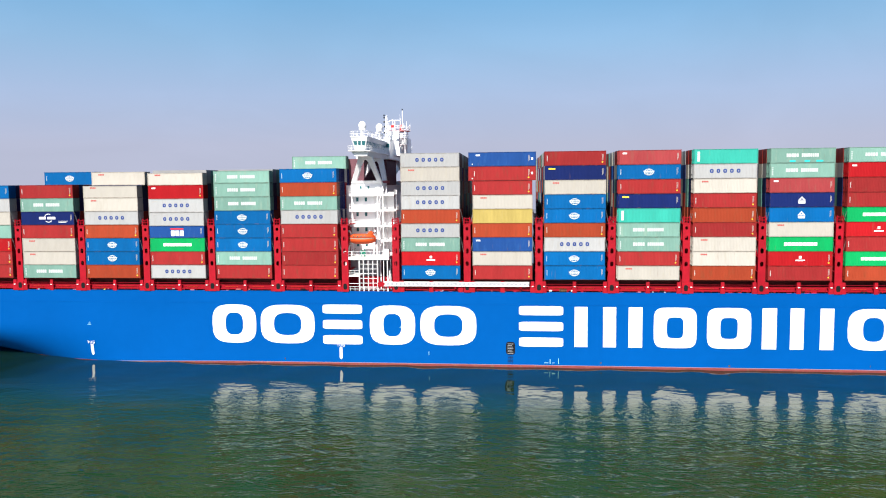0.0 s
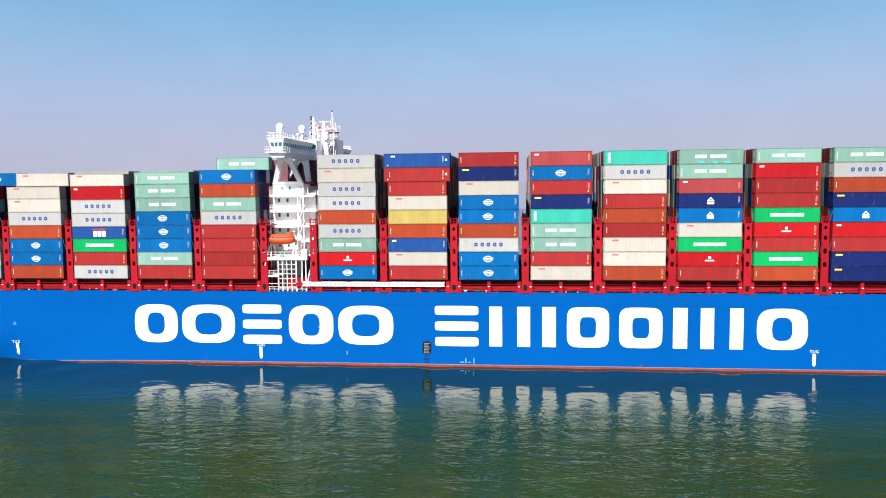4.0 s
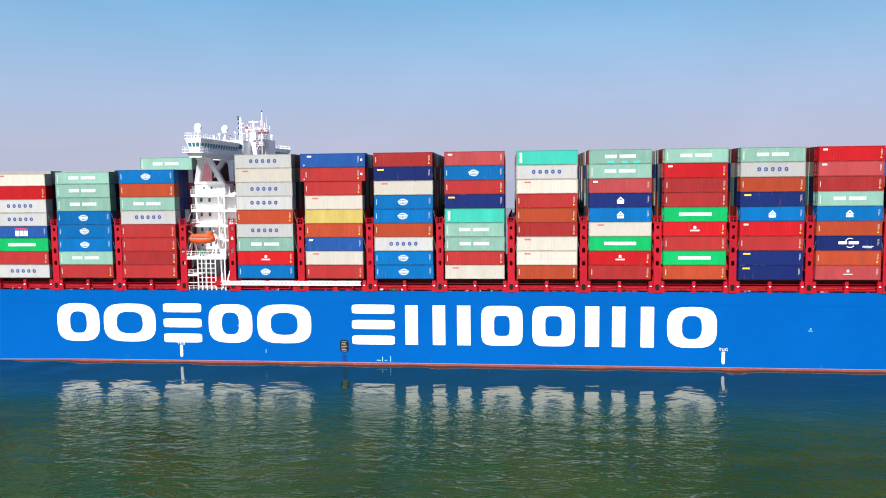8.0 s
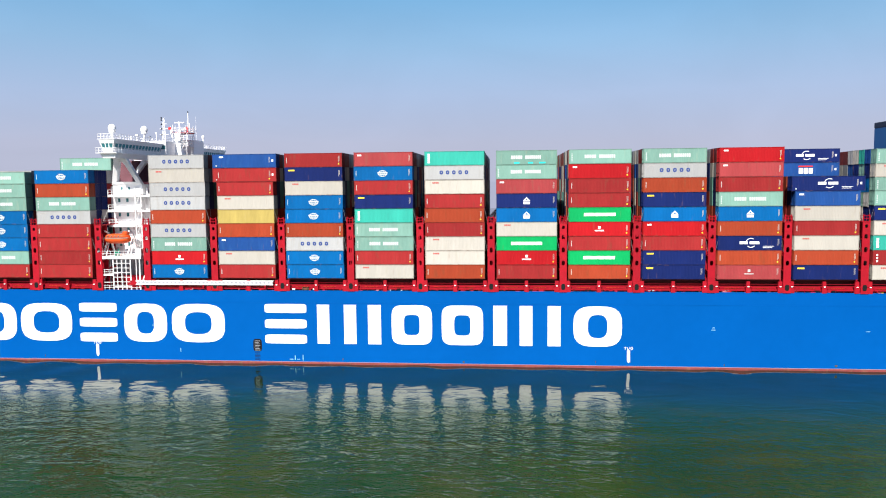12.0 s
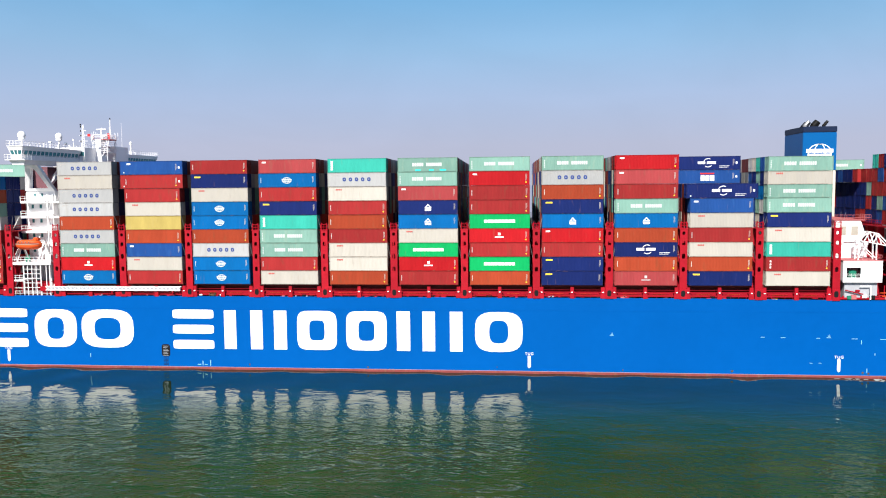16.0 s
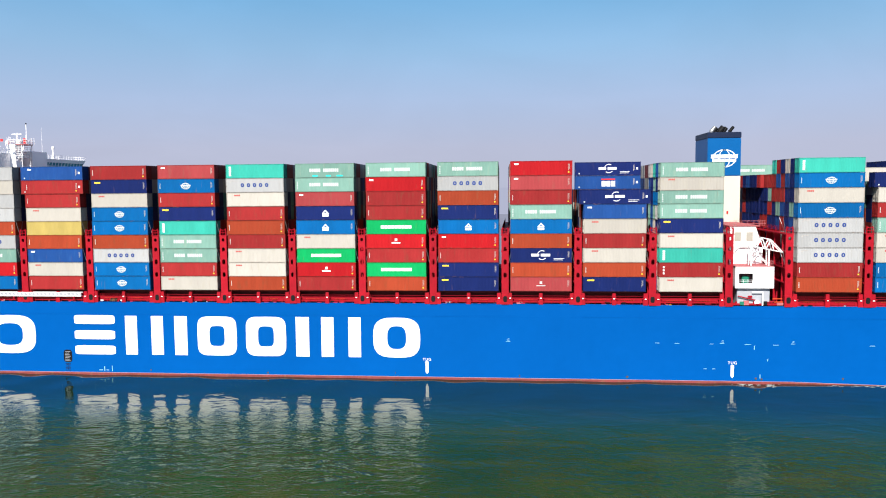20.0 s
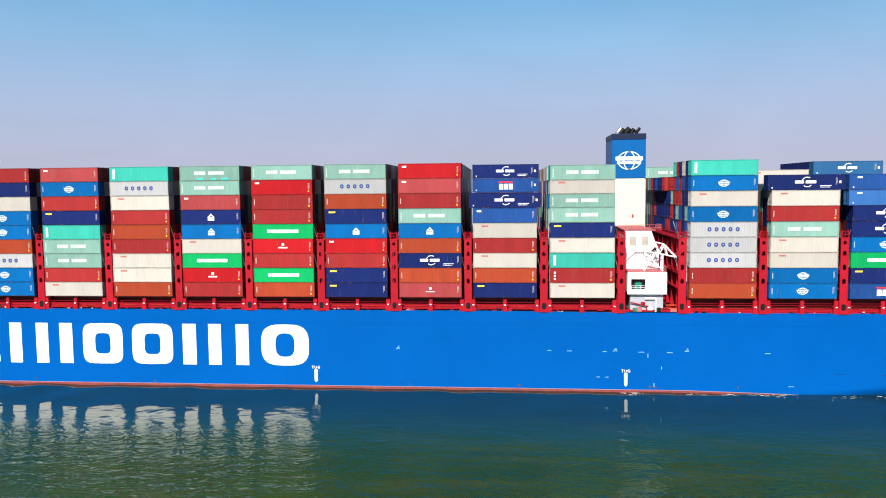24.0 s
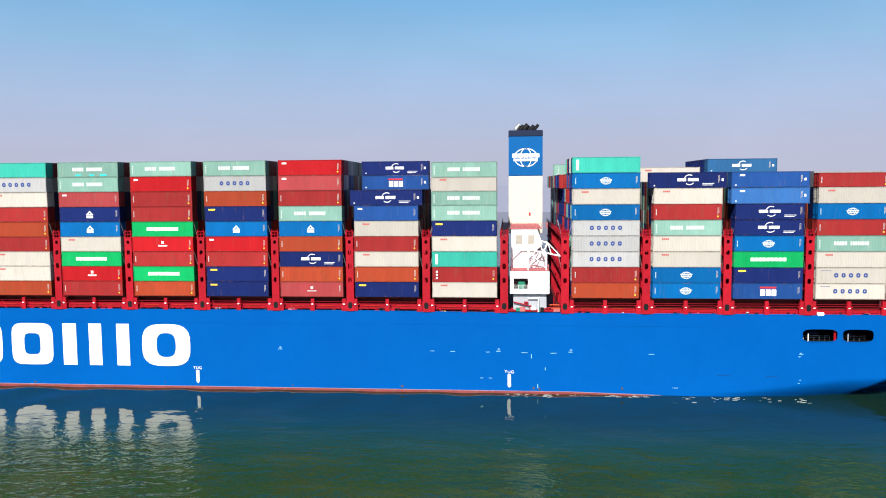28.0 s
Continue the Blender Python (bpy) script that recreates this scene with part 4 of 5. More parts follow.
TAB = mark_mesh("tab", mark_rects([(0.75, 2.12, 1.6, 2.42)]), WHITE_MARK)
GOLD = mark_mesh("tab", mark_rects([(0.75, 2.1, 2.1, 2.4)]), GOLD_MARK)
LOGOS = {
    "c": [mark_mesh("word_bar", comb(3.0, 1.13, 5.35, 1.83, 5), SOFT_MARK), mark_mesh("word_bar", comb(5.85, 1.13, 9.1, 1.83, 8), SOFT_MARK), COLUMN],
    "g": [*[mark_mesh("ring", dot(k), NAVY_MARK) for k in range(5)], mark_mesh("tab", mark_rects([(0.9, 2.34, 2.1, 2.4), (0.75, 2.1, 1.05, 2.2)]), FAINT)],
    "b": [mark_mesh("emblem", globe(6.0, 1.42, 0.95, 0.66), SOFT_MARK), LINES, CODE, SIZE_CODE],
    "w": [mark_mesh("word_bar", comb(1.6, 2.14, 2.95, 2.46, 4), FADED_RED)],
    "e": [mark_mesh("word_bar", comb(2.95, 1.15, 9.3, 1.78, 9), WHITE_MARK)],
    "k": [mark_mesh("emblem", swoosh(5.9, 1.5), WHITE_MARK), mark_mesh("small_print", mark_rects([(8.6, 0.78, 10.7, 0.86)]), WHITE_MARK), mark_mesh("small_print", mark_rects([(8.6, 0.5, 10.4, 0.58)]), WHITE_MARK), CODE, SIZE_CODE],
    "a": [mark_mesh("emblem", mark_rects([(4.7, 1.98, 7.6, 2.25)]), RED_MARK), *[mark_mesh("word_bar", mark_rects([(4.8 + k, 0.6, 5.62 + k, 1.75)]), WHITE_MARK) for k in range(3)], CODE, SIZE_CODE],
    "R": [TAB, CODE, SIZE_CODE, YELLOW],
    "q": [mark_mesh("emblem", mark_rects([(5.85, 1.5, 6.35, 2.0), (5.2, 1.0, 7.0, 1.25)]), WHITE_MARK), CODE, SIZE_CODE, YELLOW],
    "v": [*[mark_mesh("ring", dot(k), NAVY_MARK) for k in range(5)], mark_mesh("tab", mark_rects([(0.9, 2.3, 2.6, 2.36)]), NAVY_MARK)],
    "h": [mark_mesh("emblem", triangle(6.1), WHITE_MARK), CODE, SIZE_CODE],
    "r": [LINES, CODE, SIZE_CODE, YELLOW],
    "p": [TAB, CODE, SIZE_CODE],
    "o": [LINES, CODE, SIZE_CODE, YELLOW],
    "n": [GOLD, CODE, SIZE_CODE],
    "u": [TAB, CODE, SIZE_CODE],
    "l": [TAB, CODE, SIZE_CODE],
    "x": [mark_mesh("emblem", mark_rects([(5.85, 1.5, 6.35, 2.0), (5.2, 1.05, 7.0, 1.2)]), SOFT_MARK), CODE, SIZE_CODE],
    "m": [mark_mesh("emblem", swoosh(5.9, 1.5), WHITE_MARK), CODE, SIZE_CODE],
    "t": [mark_mesh("edge_bar", ladder_strip(0.65, 0.5, 1.1, 2.45, 5, gap=0.05), WHITE_MARK)],
    "y": [],
    "d": [*[mark_mesh("patch", mark_rects([(x, 0.2, x + w, 0.5)]), CYAN_MARK) for x, w in ((3.6, 1.1), (6.4, 1.0), (8.6, 1.3))], mark_mesh("word_bar", comb(3.0, 1.13, 5.35, 1.83, 5), SOFT_MARK), mark_mesh("word_bar", comb(5.85, 1.13, 9.1, 1.83, 8), SOFT_MARK)],
    "j": [mark_mesh("column", mark_rects([(0.7, 0.6, 1.0, 0.95), (0.7, 1.2, 1.0, 1.55), (0.7, 1.8, 1.0, 2.15)]), WHITE_MARK), CODE, SIZE_CODE, YELLOW],
}
SIZE_MARKS = [mark_mesh("size_mark", mark_rects([(12.75, 1.25, 13.1, 1.7)]), WHITE_MARK), mark_mesh("size_mark", mark_rects([(0.7, 0.35, 0.95, 0.6)]), SOFT_MARK)]
MARK_WORD = {"c": "two white word bars", "g": "five navy rings", "b": "white globe emblem", "w": "small red word bar", "e": "broad white word bar", "k": "white arc emblem", "a": "red and white word bars", "R": "white corner tab", "q": "small white emblem", "x": "small worn white emblem", "l": "white corner tab", "h": "white triangle emblem", "v": "five navy rings", "r": "small white code marks", "p": "white corner tab", "o": "small white code marks", "n": "small yellow tab", "u": "white corner tab", "m": "white arc emblem", "t": "white edge marks", "y": "no markings", "d": "turquoise touch-up patches", "j": "three white edge marks"}
AS = {"v": "w", "k": "n", "a": "u", "q": "R", "h": "b", "d": "c", "j": "r", "H": "n", "x": "p"}


def container(code, x, y, z, length=LONG, marks=True, height=TIER, aft=False):
    """One shipping container, its near lower corner at x, y, z; aft: the doors look aft."""
    paint_of = BOXES[AS.get(code, code)]
    walls, frame_mesh, door, cast = KITS[length, height]
    size = "forty-five-foot" if length > 13 else "forty-foot"
    note = MARK_WORD["h" if code == "H" else code] if marks else "plain end doors"
    ob = tagged(new("shipping_container"), f"{COLOUR_WORD[AS.get(code, code)]} corrugated {size} container with {note}", "shipping container", "containers stacked on the ship")
    ob.matrix_basis = pose(x + length, y + WIDE, z, rz=180) if aft else pose(x, y, z)
    shared("body", walls, paint_of, ob)
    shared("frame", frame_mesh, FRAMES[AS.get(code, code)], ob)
    shared("door", door, paint_of, ob)
    if marks:
        for cx in (0, length - 0.15):
            for cz in (0, height - 0.114):
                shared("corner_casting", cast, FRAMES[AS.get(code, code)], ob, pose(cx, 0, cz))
        shift = pose((length - LONG) / 2, 0, (height - TIER) / 2)
        for mesh, material in LOGOS["h" if code == "H" else code]:
            child = new(mesh.name.split(".")[0], mesh)
            child.parent, child.matrix_basis = ob, shift
        if length > 13:
            for mesh, material in SIZE_MARKS:
                child = new("size_mark", mesh)
                child.parent, child.matrix_basis = ob, pose(0, 0, 0)
    MOVERS.append(ob)
    return ob


# outer stacks, from the top down
STACKS = {
    "A": "bgwcRrr", "B": "rckrwwc", "C": "wwgobbo", "D": "wRggaerg", "E": "cccbbbcr", "F": "bocgrrrr",
    "G": "gwggogcqb", "H": "urrwyouwr", "I": "rnwbbogbb", "J": "pbrntccrw", "K": "tgwrorwwo", "L": "dcpHhweqr", "M": "cRrreqreo",
    "N": "cgonhRrnn", "O": "Rprchokox", "P": "kakuwrwon", "Q": "cwccnwtjw", "R": "tbwbgggro", "S": "kwrcwwbb", "T": "ulkkbena", "U": "rwbrcwvv",
}
WIDER = {("H", 0), ("H", 1), ("P", 2), ("S", 0), ("T", 0), ("T", 1)}
SQUAT = {("C", 0), ("D", 0), ("D", 4), ("E", 0), ("Q", 1), ("Q", 2), ("U", 0)}
random.seed(4)
for bay, codes in STACKS.items():
    z = BASE
    for i, code in reversed(list(enumerate(codes))):
        dx, dy = random.uniform(-0.05, 0.05), random.uniform(-0.02, 0.03)
        if bay == "P" and i < 2:
            container(code, BAYS[bay] - 0.76, FACE + 5 * ROW, z, 13.716)
            z += TIER
        elif (bay, i) in WIDER:
            container(code, BAYS[bay] - 0.76 + dx, FACE + dy, z, 13.716)
            z += TIER
        else:
            high = LOW_TIER if (bay, i) in SQUAT else TIER
            container(code, BAYS[bay] + dx, FACE + dy, z, height=high)
            z += high

# single boxes that stand higher in the rows behind
for code, bay, row, z, dx, length in (("b", "B", 3, BASE + 7 * TIER, 1.0, LONG), ("w", "C", 1, BASE + 7 * TIER - 0.2, 0.6, LONG), ("c", "F", 4, BASE + 8 * TIER, -0.3, LONG), ("w", "S", 5, BASE + 8 * 2.68, -1.1, LONG), ("m", "T", 7, BASE + 8 * TIER, -0.76, 13.716), ("c", "R", 20, BASE + 8 * TIER, -0.76, 13.716)):
    container(code, BAYS[bay] + dx, FACE + row * ROW, z, length)

for row in range(8, 15):
    container("n", BAYS["T"] - 0.76, FACE + row * ROW, BASE + 8 * TIER, 13.716, False)

# stack ends that show across the beam beside the funnel and the bridge
random.seed(9)
for bay, rows in (("R", 14), ("F", 9), ("Q", 5)):
    for row in range(1, rows):
        for tier in range(9 if bay == "Q" or bay == "R" and row < 6 else 8):
            # inboard and low in R, mostly navy boxes: their paint stands in for shade
            code = random.choice("nnrnrgc" if bay == "F" else "nnnnr" if bay == "R" and row > 6 and tier < 7 else "cgntcwubcn" if bay == "Q" else "rrnngcrnrnwnrtu")
            # the upper tier inboard is of longer boxes that stand out over the rest
            if bay == "R" and row > 7 and tier == 7:
                container(code, BAYS[bay] - 0.76 - row * DRIFT, FACE + row * ROW, BASE + tier * TIER, 13.716, False)
            else:
                container(code, BAYS[bay] - row * DRIFT + random.uniform(-0.05, 0.05), FACE + row * ROW, BASE + tier * (2.82 if bay == "Q" else TIER), LONG, False, aft=bay == "F")


def inner_stack(bay, first, tiers, step=TIER):
    """The rest of a bay's boxes, row behind row."""
    bm = bmesh.new()
    rng = random.Random(bay + "rows")
    for row in range(first, 23):
        x = BAYS[bay] - row * DRIFT + rng.uniform(-0.06, 0.06)
        high = tiers
        if bay == "P":
            high = 7
        for tier in range(high):
            y, z = FACE + row * ROW, BASE + tier * step
            out = 0.76 if bay == "R" and tier == 7 else -0.05  # longer boxes on top
            box(bm, x - out, y, z + 0.03, x + LONG + out, y + WIDE, z + step)
    ob = tagged(part("inner_container_stack", bm, MIXED), "block of stacked containers of many colours in the inner rows", "container stack", kind="stuff")
    MOVERS.append(ob)


for bay, codes in STACKS.items():
    tiers = {"P": 8, "C": 7, "R": 8}.get(bay, len(codes))
    inner_stack(bay, {"R": 14, "F": 9, "Q": 5}.get(bay, 1), tiers, 2.68 if bay == "S" else 2.82 if bay == "Q" else 2.87 if bay == "C" else TIER)


# ---- bridge tower ----
def windows(parent, places, label="", material=None):
    """Single panes: each (x0, y0, z0, x1, y1, z1)."""
    for dims in places:
        part("window", solid(*dims), material or GLASS, parent, label)


def make_bridge():
    core = bmesh.new()
    box(core, -37.2, 9.0, DECK, -29.6, BEAM - 9.0, 37.9)
    tower = part("bridge_tower", core, WHITE, ship, "white accommodation tower under the wheelhouse")
    part("inner_house", box(solid(-37.2, 22.5, 37.9, -29.4, BEAM - 22.5, 43.9), -37.2, 12.6, 37.9, -32.8, BEAM - 12.6, 43.8), INNER, tower, "red house under the wheelhouse, its shade put into the paint")
    # near side block with its galleries
    bm = bmesh.new()
    box(bm, -34.6, 7.2, 22.9, -29.4, 9.2, 37.2)
    part("side_block", bm, WHITE, tower)
    panes = []
    for x in (-32.6, -31.0):
        panes.append((x, 8.14, 37.6, x + 0.45, 8.2, 38.4))
    for z in (24.6, 27.9, 31.2, 34.4):
        panes += [(-33.5, 7.14, z, -33.0, 7.2, z + 0.85), (-31.6, 7.14, z, -31.1, 7.2, z + 0.85)]
    windows(tower, panes)
    for z, x1 in ((25.8, -25.0), (29.0, -25.0), (32.3, -24.4), (35.6, -24.8)):
        bm = bmesh.new()
        if z > 26:
            box(bm, -34.5, 4.6, z, -28.6, 9.0, z + 0.5)
        box(bm, -29.2, 5.2, z, x1, 9.0, z + 0.3)
        floor_ = part("gallery", bm, WHITE, tower)
        bm = bmesh.new()
        railing(bm, (-34.5, 4.65, z + 0.5), (-28.7, 4.65, z + 0.5), 1.05, 1.3)
        railing(bm, (-34.45, 4.7, z + 0.5), (-34.45, 9.0, z + 0.5), 1.05, 1.3)
        railing(bm, (x1, 5.2, z + 0.3), (x1, 9.0, z + 0.3), 1.05, 1.3)
        part("gallery_railing", bm, WHITE, floor_)
    # stair trunk, pipes and braces at the aft corner
    bm = bmesh.new()
    box(bm, -29.2, 6.6, 22.9, -28.0, 8.6, 37.4)
    for x, y in ((-27.3, 5.4), (-26.9, 7.6), (-28.4, 5.0)):
        bar(bm, (x, y, 23.0), (x, y, 37.6), 0.14, 8)
    for z in (24, 27.3, 30.6, 33.9):
        bar(bm, (-28.3, 5.2, z), (-27.0, 5.2, z + 3.2), 0.08)
        bar(bm, (-27.0, 7.4, z), (-28.3, 7.4, z + 3.2), 0.08)
    bar(bm, (-24.9, 8.6, 22.9), (-24.9, 8.6, 36.8), 0.12, 8)
    box(bm, -28.0, 8.4, 22.9, -25.4, 9.2, 36.4)
    part("stair_trunk", bm, WHITE, tower)
    # lower open frame from the deck to the boat platform
    bm = bmesh.new()
    for x in (-34.4, -31.6, -27.7, -25.6):
        beam(bm, (x, 0.35, DECK - 0.05), (x, 0.35, 22.4), 0.2, 0.2)
        beam(bm, (x, 4.2, DECK - 0.05), (x, 4.2, 22.4), 0.2, 0.2)
    for x in (-30.7, -29.7, -28.7, -26.4):
        beam(bm, (x, 0.3, DECK - 0.05), (x, 0.3, 22.4), 0.13, 0.13)
    for k in range(6):
        beam(bm, (-31.6, 0.3, 16.4 + k), (-27.7, 0.3, 16.4 + k), 0.1, 0.1)
    beam(bm, (-34.4, 0.3, 17.3), (-31.6, 0.3, 17.3), 0.1, 0.1)
    box(bm, -34.6, 0.2, 18.75, -31.5, 4.4, 19.05)
    for x in (-34.4, -25.6):
        beam(bm, (x, 0.4, 16), (x, 4.2, 21), 0.18, 0.18)
    part("open_frame", bm, WHITE, tower)
    bm = bmesh.new()
    box(bm, -34.9, 0.0, 22.35, -25.2, 7.4, 22.95)
    deck_ = part("boat_platform", bm, WHITE, tower)
    bm = bmesh.new()
    railing(bm, (-34.8, 0.05, 22.95), (-25.3, 0.05, 22.95), 1.1, 1.0, 0.04)
    railing(bm, (-34.6, 0.3, 19.05), (-31.6, 0.3, 19.05), 1.0, 1.0, 0.04)
    railing(bm, (-34.6, 0.1, DECK), (-25.4, 0.1, DECK), 1.0, 1.0, 0.04)
    part("platform_railing", bm, WHITE, deck_)
    bm = bmesh.new()
    box(bm, -26.6, 0.4, 23.0, -25.3, 1.6, 24.5)
    part("locker", soften(bm, 0.05), WHITE, deck_)
    bm = bmesh.new()
    bar(bm, (-31.2, 0.9, 22.95), (-31.2, 0.9, 24.3), 0.16)
    bar(bm, (-30.5, 0.9, 22.95), (-30.5, 0.9, 24.5), 0.16)
    bar(bm, (-31.4, 0.9, 23.6), (-30.3, 0.9, 23.6), 0.3)
    part("green_winch", bm, GREEN, deck_, "dark green boat winch")
    # davit arms
    bm = bmesh.new()
    for x in (-33.9, -28.4):
        beam(bm, (x, 5.6, 22.95), (x, 3.4, 27.6), 0.3, 0.35)
        beam(bm, (x, 3.4, 27.6), (x, 1.6, 28.3), 0.26, 0.3)
        beam(bm, (x - 0.4, 1.2, 22.95), (x, 3.4, 26.6), 0.22, 0.22)
        beam(bm, (x + 0.5, 1.0, 22.95), (x, 3.4, 26.0), 0.18, 0.18)
    part("davit", bm, WHITE, tower)
    # lower inner house seen through the frame
    bm = bmesh.new()
    box(bm, -35.5, 6.5, DECK, -28.0, 9.1, 22.4)
    part("lower_house", bm, GREY, tower)
    bm = bmesh.new()
    box(bm, -35.5, 4.5, DECK, -25.5, 6.4, 18.2)
    part("lower_coaming", bm, DECK_RED, tower)

    # A-shaped legs that rake outboard to carry the wings
    part("plinth", soften(solid(-34.5, 6.9, 36.1, -27.6, 12.0, 38.35), 0.06), WHITE, tower)
    part("plinth", soften(solid(-34.5, BEAM - 12.0, 36.1, -27.6, BEAM - 6.9, 38.35), 0.06), WHITE, tower)
    windows(tower, [(x, 6.84, 37.0, x + 0.42, 6.9, 37.75) for x in (-32.6, -30.9)])
    outer = [(-34.5, 38.3), (-27.6, 38.3), (-29.0, 43.3), (-29.2, 43.95), (-32.0, 43.95), (-32.2, 43.3)]
    inner = [(-33.2, 38.9), (-28.75, 38.9), (-29.95, 42.6), (-30.4, 43.3), (-30.95, 43.3), (-31.35, 42.6)]
    for side in (0, 1):
        for foot, head in ((7.2, 3.6), (13.0, 16.5)):
            bm = bmesh.new()
            band(bm, outer, inner, -0.6, 0.6)
            for v in bm.verts:
                y = v.co.y + foot + (head - foot) * (v.co.z - 38.3) / 5.65
                v.co.y = y if side == 0 else BEAM - y
            bmesh.ops.recalc_face_normals(bm, faces=bm.faces[:])
            part("wing_leg", bm, WHITE, tower, "raking white A-shaped leg under the bridge wing")
    bm = bmesh.new()
    box(bm, -33.0, 12.0, 38.3, -27.6, 16.0, 38.9)
    part("deck_coating", bm, PINK, tower)
    return tower


tower = make_bridge()


def make_wheelhouse():
    # the sides lean out from the sill (u = 0) to the roof (u = 1)
    def shell(u, grow=0.0):
        return (-31.65 - 0.75 * u - grow, -29.7 + 0.75 * u + grow, -1.25 - 0.65 * u - grow, BEAM + 1.25 + 0.65 * u + grow, 45.0 + 2.75 * u)

    def storey(u0, u1, grow=0.0):
        bm = bmesh.new()
        ring = []
        for u in (u0, u1):
            x0, x1, y0, y1, z = shell(u, grow)
            ring.append([bm.verts.new(p) for p in ((x0, y0, z), (x1, y0, z), (x1, y1, z), (x0, y1, z))])
        bm.faces.new(ring[0][::-1]), bm.faces.new(ring[1])
        for i in range(4):
            k = (i + 1) % 4
            bm.faces.new((ring[0][i], ring[0][k], ring[1][k], ring[1][i]))
        return bm

    bm = bmesh.new()
    outline(bm, [(-31.8, 43.9), (-29.2, 43.9), (-28.9, 44.85), (-32.5, 44.85)], -1.3, BEAM + 1.3)
    house = part("wheelhouse", bm, WHITE, ship, "long white wheelhouse with wings across the whole beam")
    part("sill_band", storey(0, 0.35), WHITE, house)
    part("inner_wall", storey(0.35, 0.72, -0.14), GREY, house)
    part("window_header", storey(0.72, 1), WHITE, house)
    part("roof", soften(solid(-32.55, -2.05, 47.75, -28.8, BEAM + 2.05, 47.9), 0.04), WHITE, house)
    # middle block, set back under the mast
    part("middle_block", soften(solid(-36.3, 20.5, 43.9, -28.2, BEAM - 20.5, 48.6), 0.08), WHITE, house, "broad white middle part of the wheelhouse")
    part("mast_house", soften(solid(-31.0, 30.4, 45.0, -25.6, 36.8, 49.3), 0.08), WHITE, house, "white house beside the mast")

    # panes lean with the walls
    def lean_x(y0, y1):
        bm = bmesh.new()
        a, b = shell(0.37), shell(0.70)
        v = [bm.verts.new(p) for p in ((a[1] - 0.02, y0, a[4]), (a[1] - 0.02, y1, a[4]), (b[1] - 0.02, y1, b[4]), (b[1] - 0.02, y0, b[4]), (a[1] - 0.1, y0, a[4]), (a[1] - 0.1, y1, a[4]), (b[1] - 0.1, y1, b[4]), (b[1] - 0.1, y0, b[4]))]
        for q in ((0, 1, 2, 3), (7, 6, 5, 4), (0, 4, 5, 1), (2, 6, 7, 3), (1, 5, 6, 2), (3, 7, 4, 0)):
            bm.faces.new([v[i] for i in q])
        return bm

    def lean_y(f0, f1):
        bm = bmesh.new()
        a, b = shell(0.37), shell(0.70)
        v = []
        for d in (0.02, 0.1):
            for s, f in ((a, f0), (a, f1), (b, f1), (b, f0)):
                v.append(bm.verts.new((s[0] + (s[1] - s[0]) * f, s[2] + d, s[4])))
        for q in ((0, 1, 2, 3), (7, 6, 5, 4), (0, 4, 5, 1), (2, 6, 7, 3), (1, 5, 6, 2), (3, 7, 4, 0)):
            bm.faces.new([v[i] for i in q])
        return bm

    for f0, f1 in ((0.09, 0.33), (0.39, 0.61), (0.67, 0.91)):
        part("window", lean_y(f0, f1), GLASS, house, "dark bridge wing window")
    y = -0.95
    while y < BEAM - 0.3:
        if not 19.6 < y < 37.5:
            part("window", lean_x(y, y + 1.25), BRIDGE_GLASS, house, "teal bridge window, the sky's reflection put into its colour")
        y += 1.48
    posts = bmesh.new()
    a, b = shell(0.35), shell(0.72)
    y = -1.07
    while y < BEAM + 0.7:
        beam(posts, (a[1] - 0.05, y, a[4]), (b[1] - 0.05, y, b[4]), 0.2, 0.16)
        y += 1.48
    for f in (0.03, 0.36, 0.64, 0.97):
        beam(posts, (a[0] + (a[1] - a[0]) * f, a[2] + 0.05, a[4]), (b[0] + (b[1] - b[0]) * f, b[2] + 0.05, b[4]), 0.16, 0.14)
    part("window_posts", posts, WHITE, house)
    # walkways outside the windows, carried round the wing ends
    for y0, y1 in ((-2.2, 20.4), (BEAM - 17.4, BEAM + 2.2)):
        deck_ = part("walkway", soften(solid(-33.0, y0, 44.85, -28.4, y1, 45.0), 0.03), WHITE, house)
        bm = bmesh.new()
        for x in (-32.95, -28.45):
            railing(bm, (x, y0, 45.0), (x, y1, 45.0), 1.05, 1.2)
        end = y0 if y0 < 0 else y1
        railing(bm, (-32.95, end, 45.0), (-28.45, end, 45.0), 1.05, 0.75)
        part("bridge_railing", bm, WHITE, deck_)
    bm = bmesh.new()
    for x in (-32.5, -28.85):
        railing(bm, (x, -2.0, 47.9), (x, BEAM + 2.0, 47.9), 1.05, 1.2)
    for y in (-2.0, BEAM + 2.0):
        railing(bm, (-32.5, y, 47.9), (-28.85, y, 47.9), 1.05, 0.75)
    railing(bm, (-28.9, 20.6, 48.6), (-28.9, 29.6, 48.6), 1.05, 1.2)
    part("roof_railing", bm, WHITE, house)
    # small fittings along the roof
    rng = random.Random(6)
    for k in range(16):
        y, h = rng.uniform(1.5, 57), rng.uniform(0.3, 0.9)
        part("roof_vent", bar(bar(bmesh.new(), (-29.6, y, 47.9), (-29.6, y, 47.9 + h), 0.1, 8), (-29.6, y, 47.9 + h), (-29.6, y, 48.1 + h), 0.19, 8), WHITE, house)
    for y in (8.0, 14.0):
        part("search_light", bar(bar(bmesh.new(), (-28.9, y, 47.9), (-28.9, y, 49.0), 0.07, 6), (-29.2, y, 49.15), (-28.6, y, 49.15), 0.24, 10), WHITE, house, "white searchlight on a post")
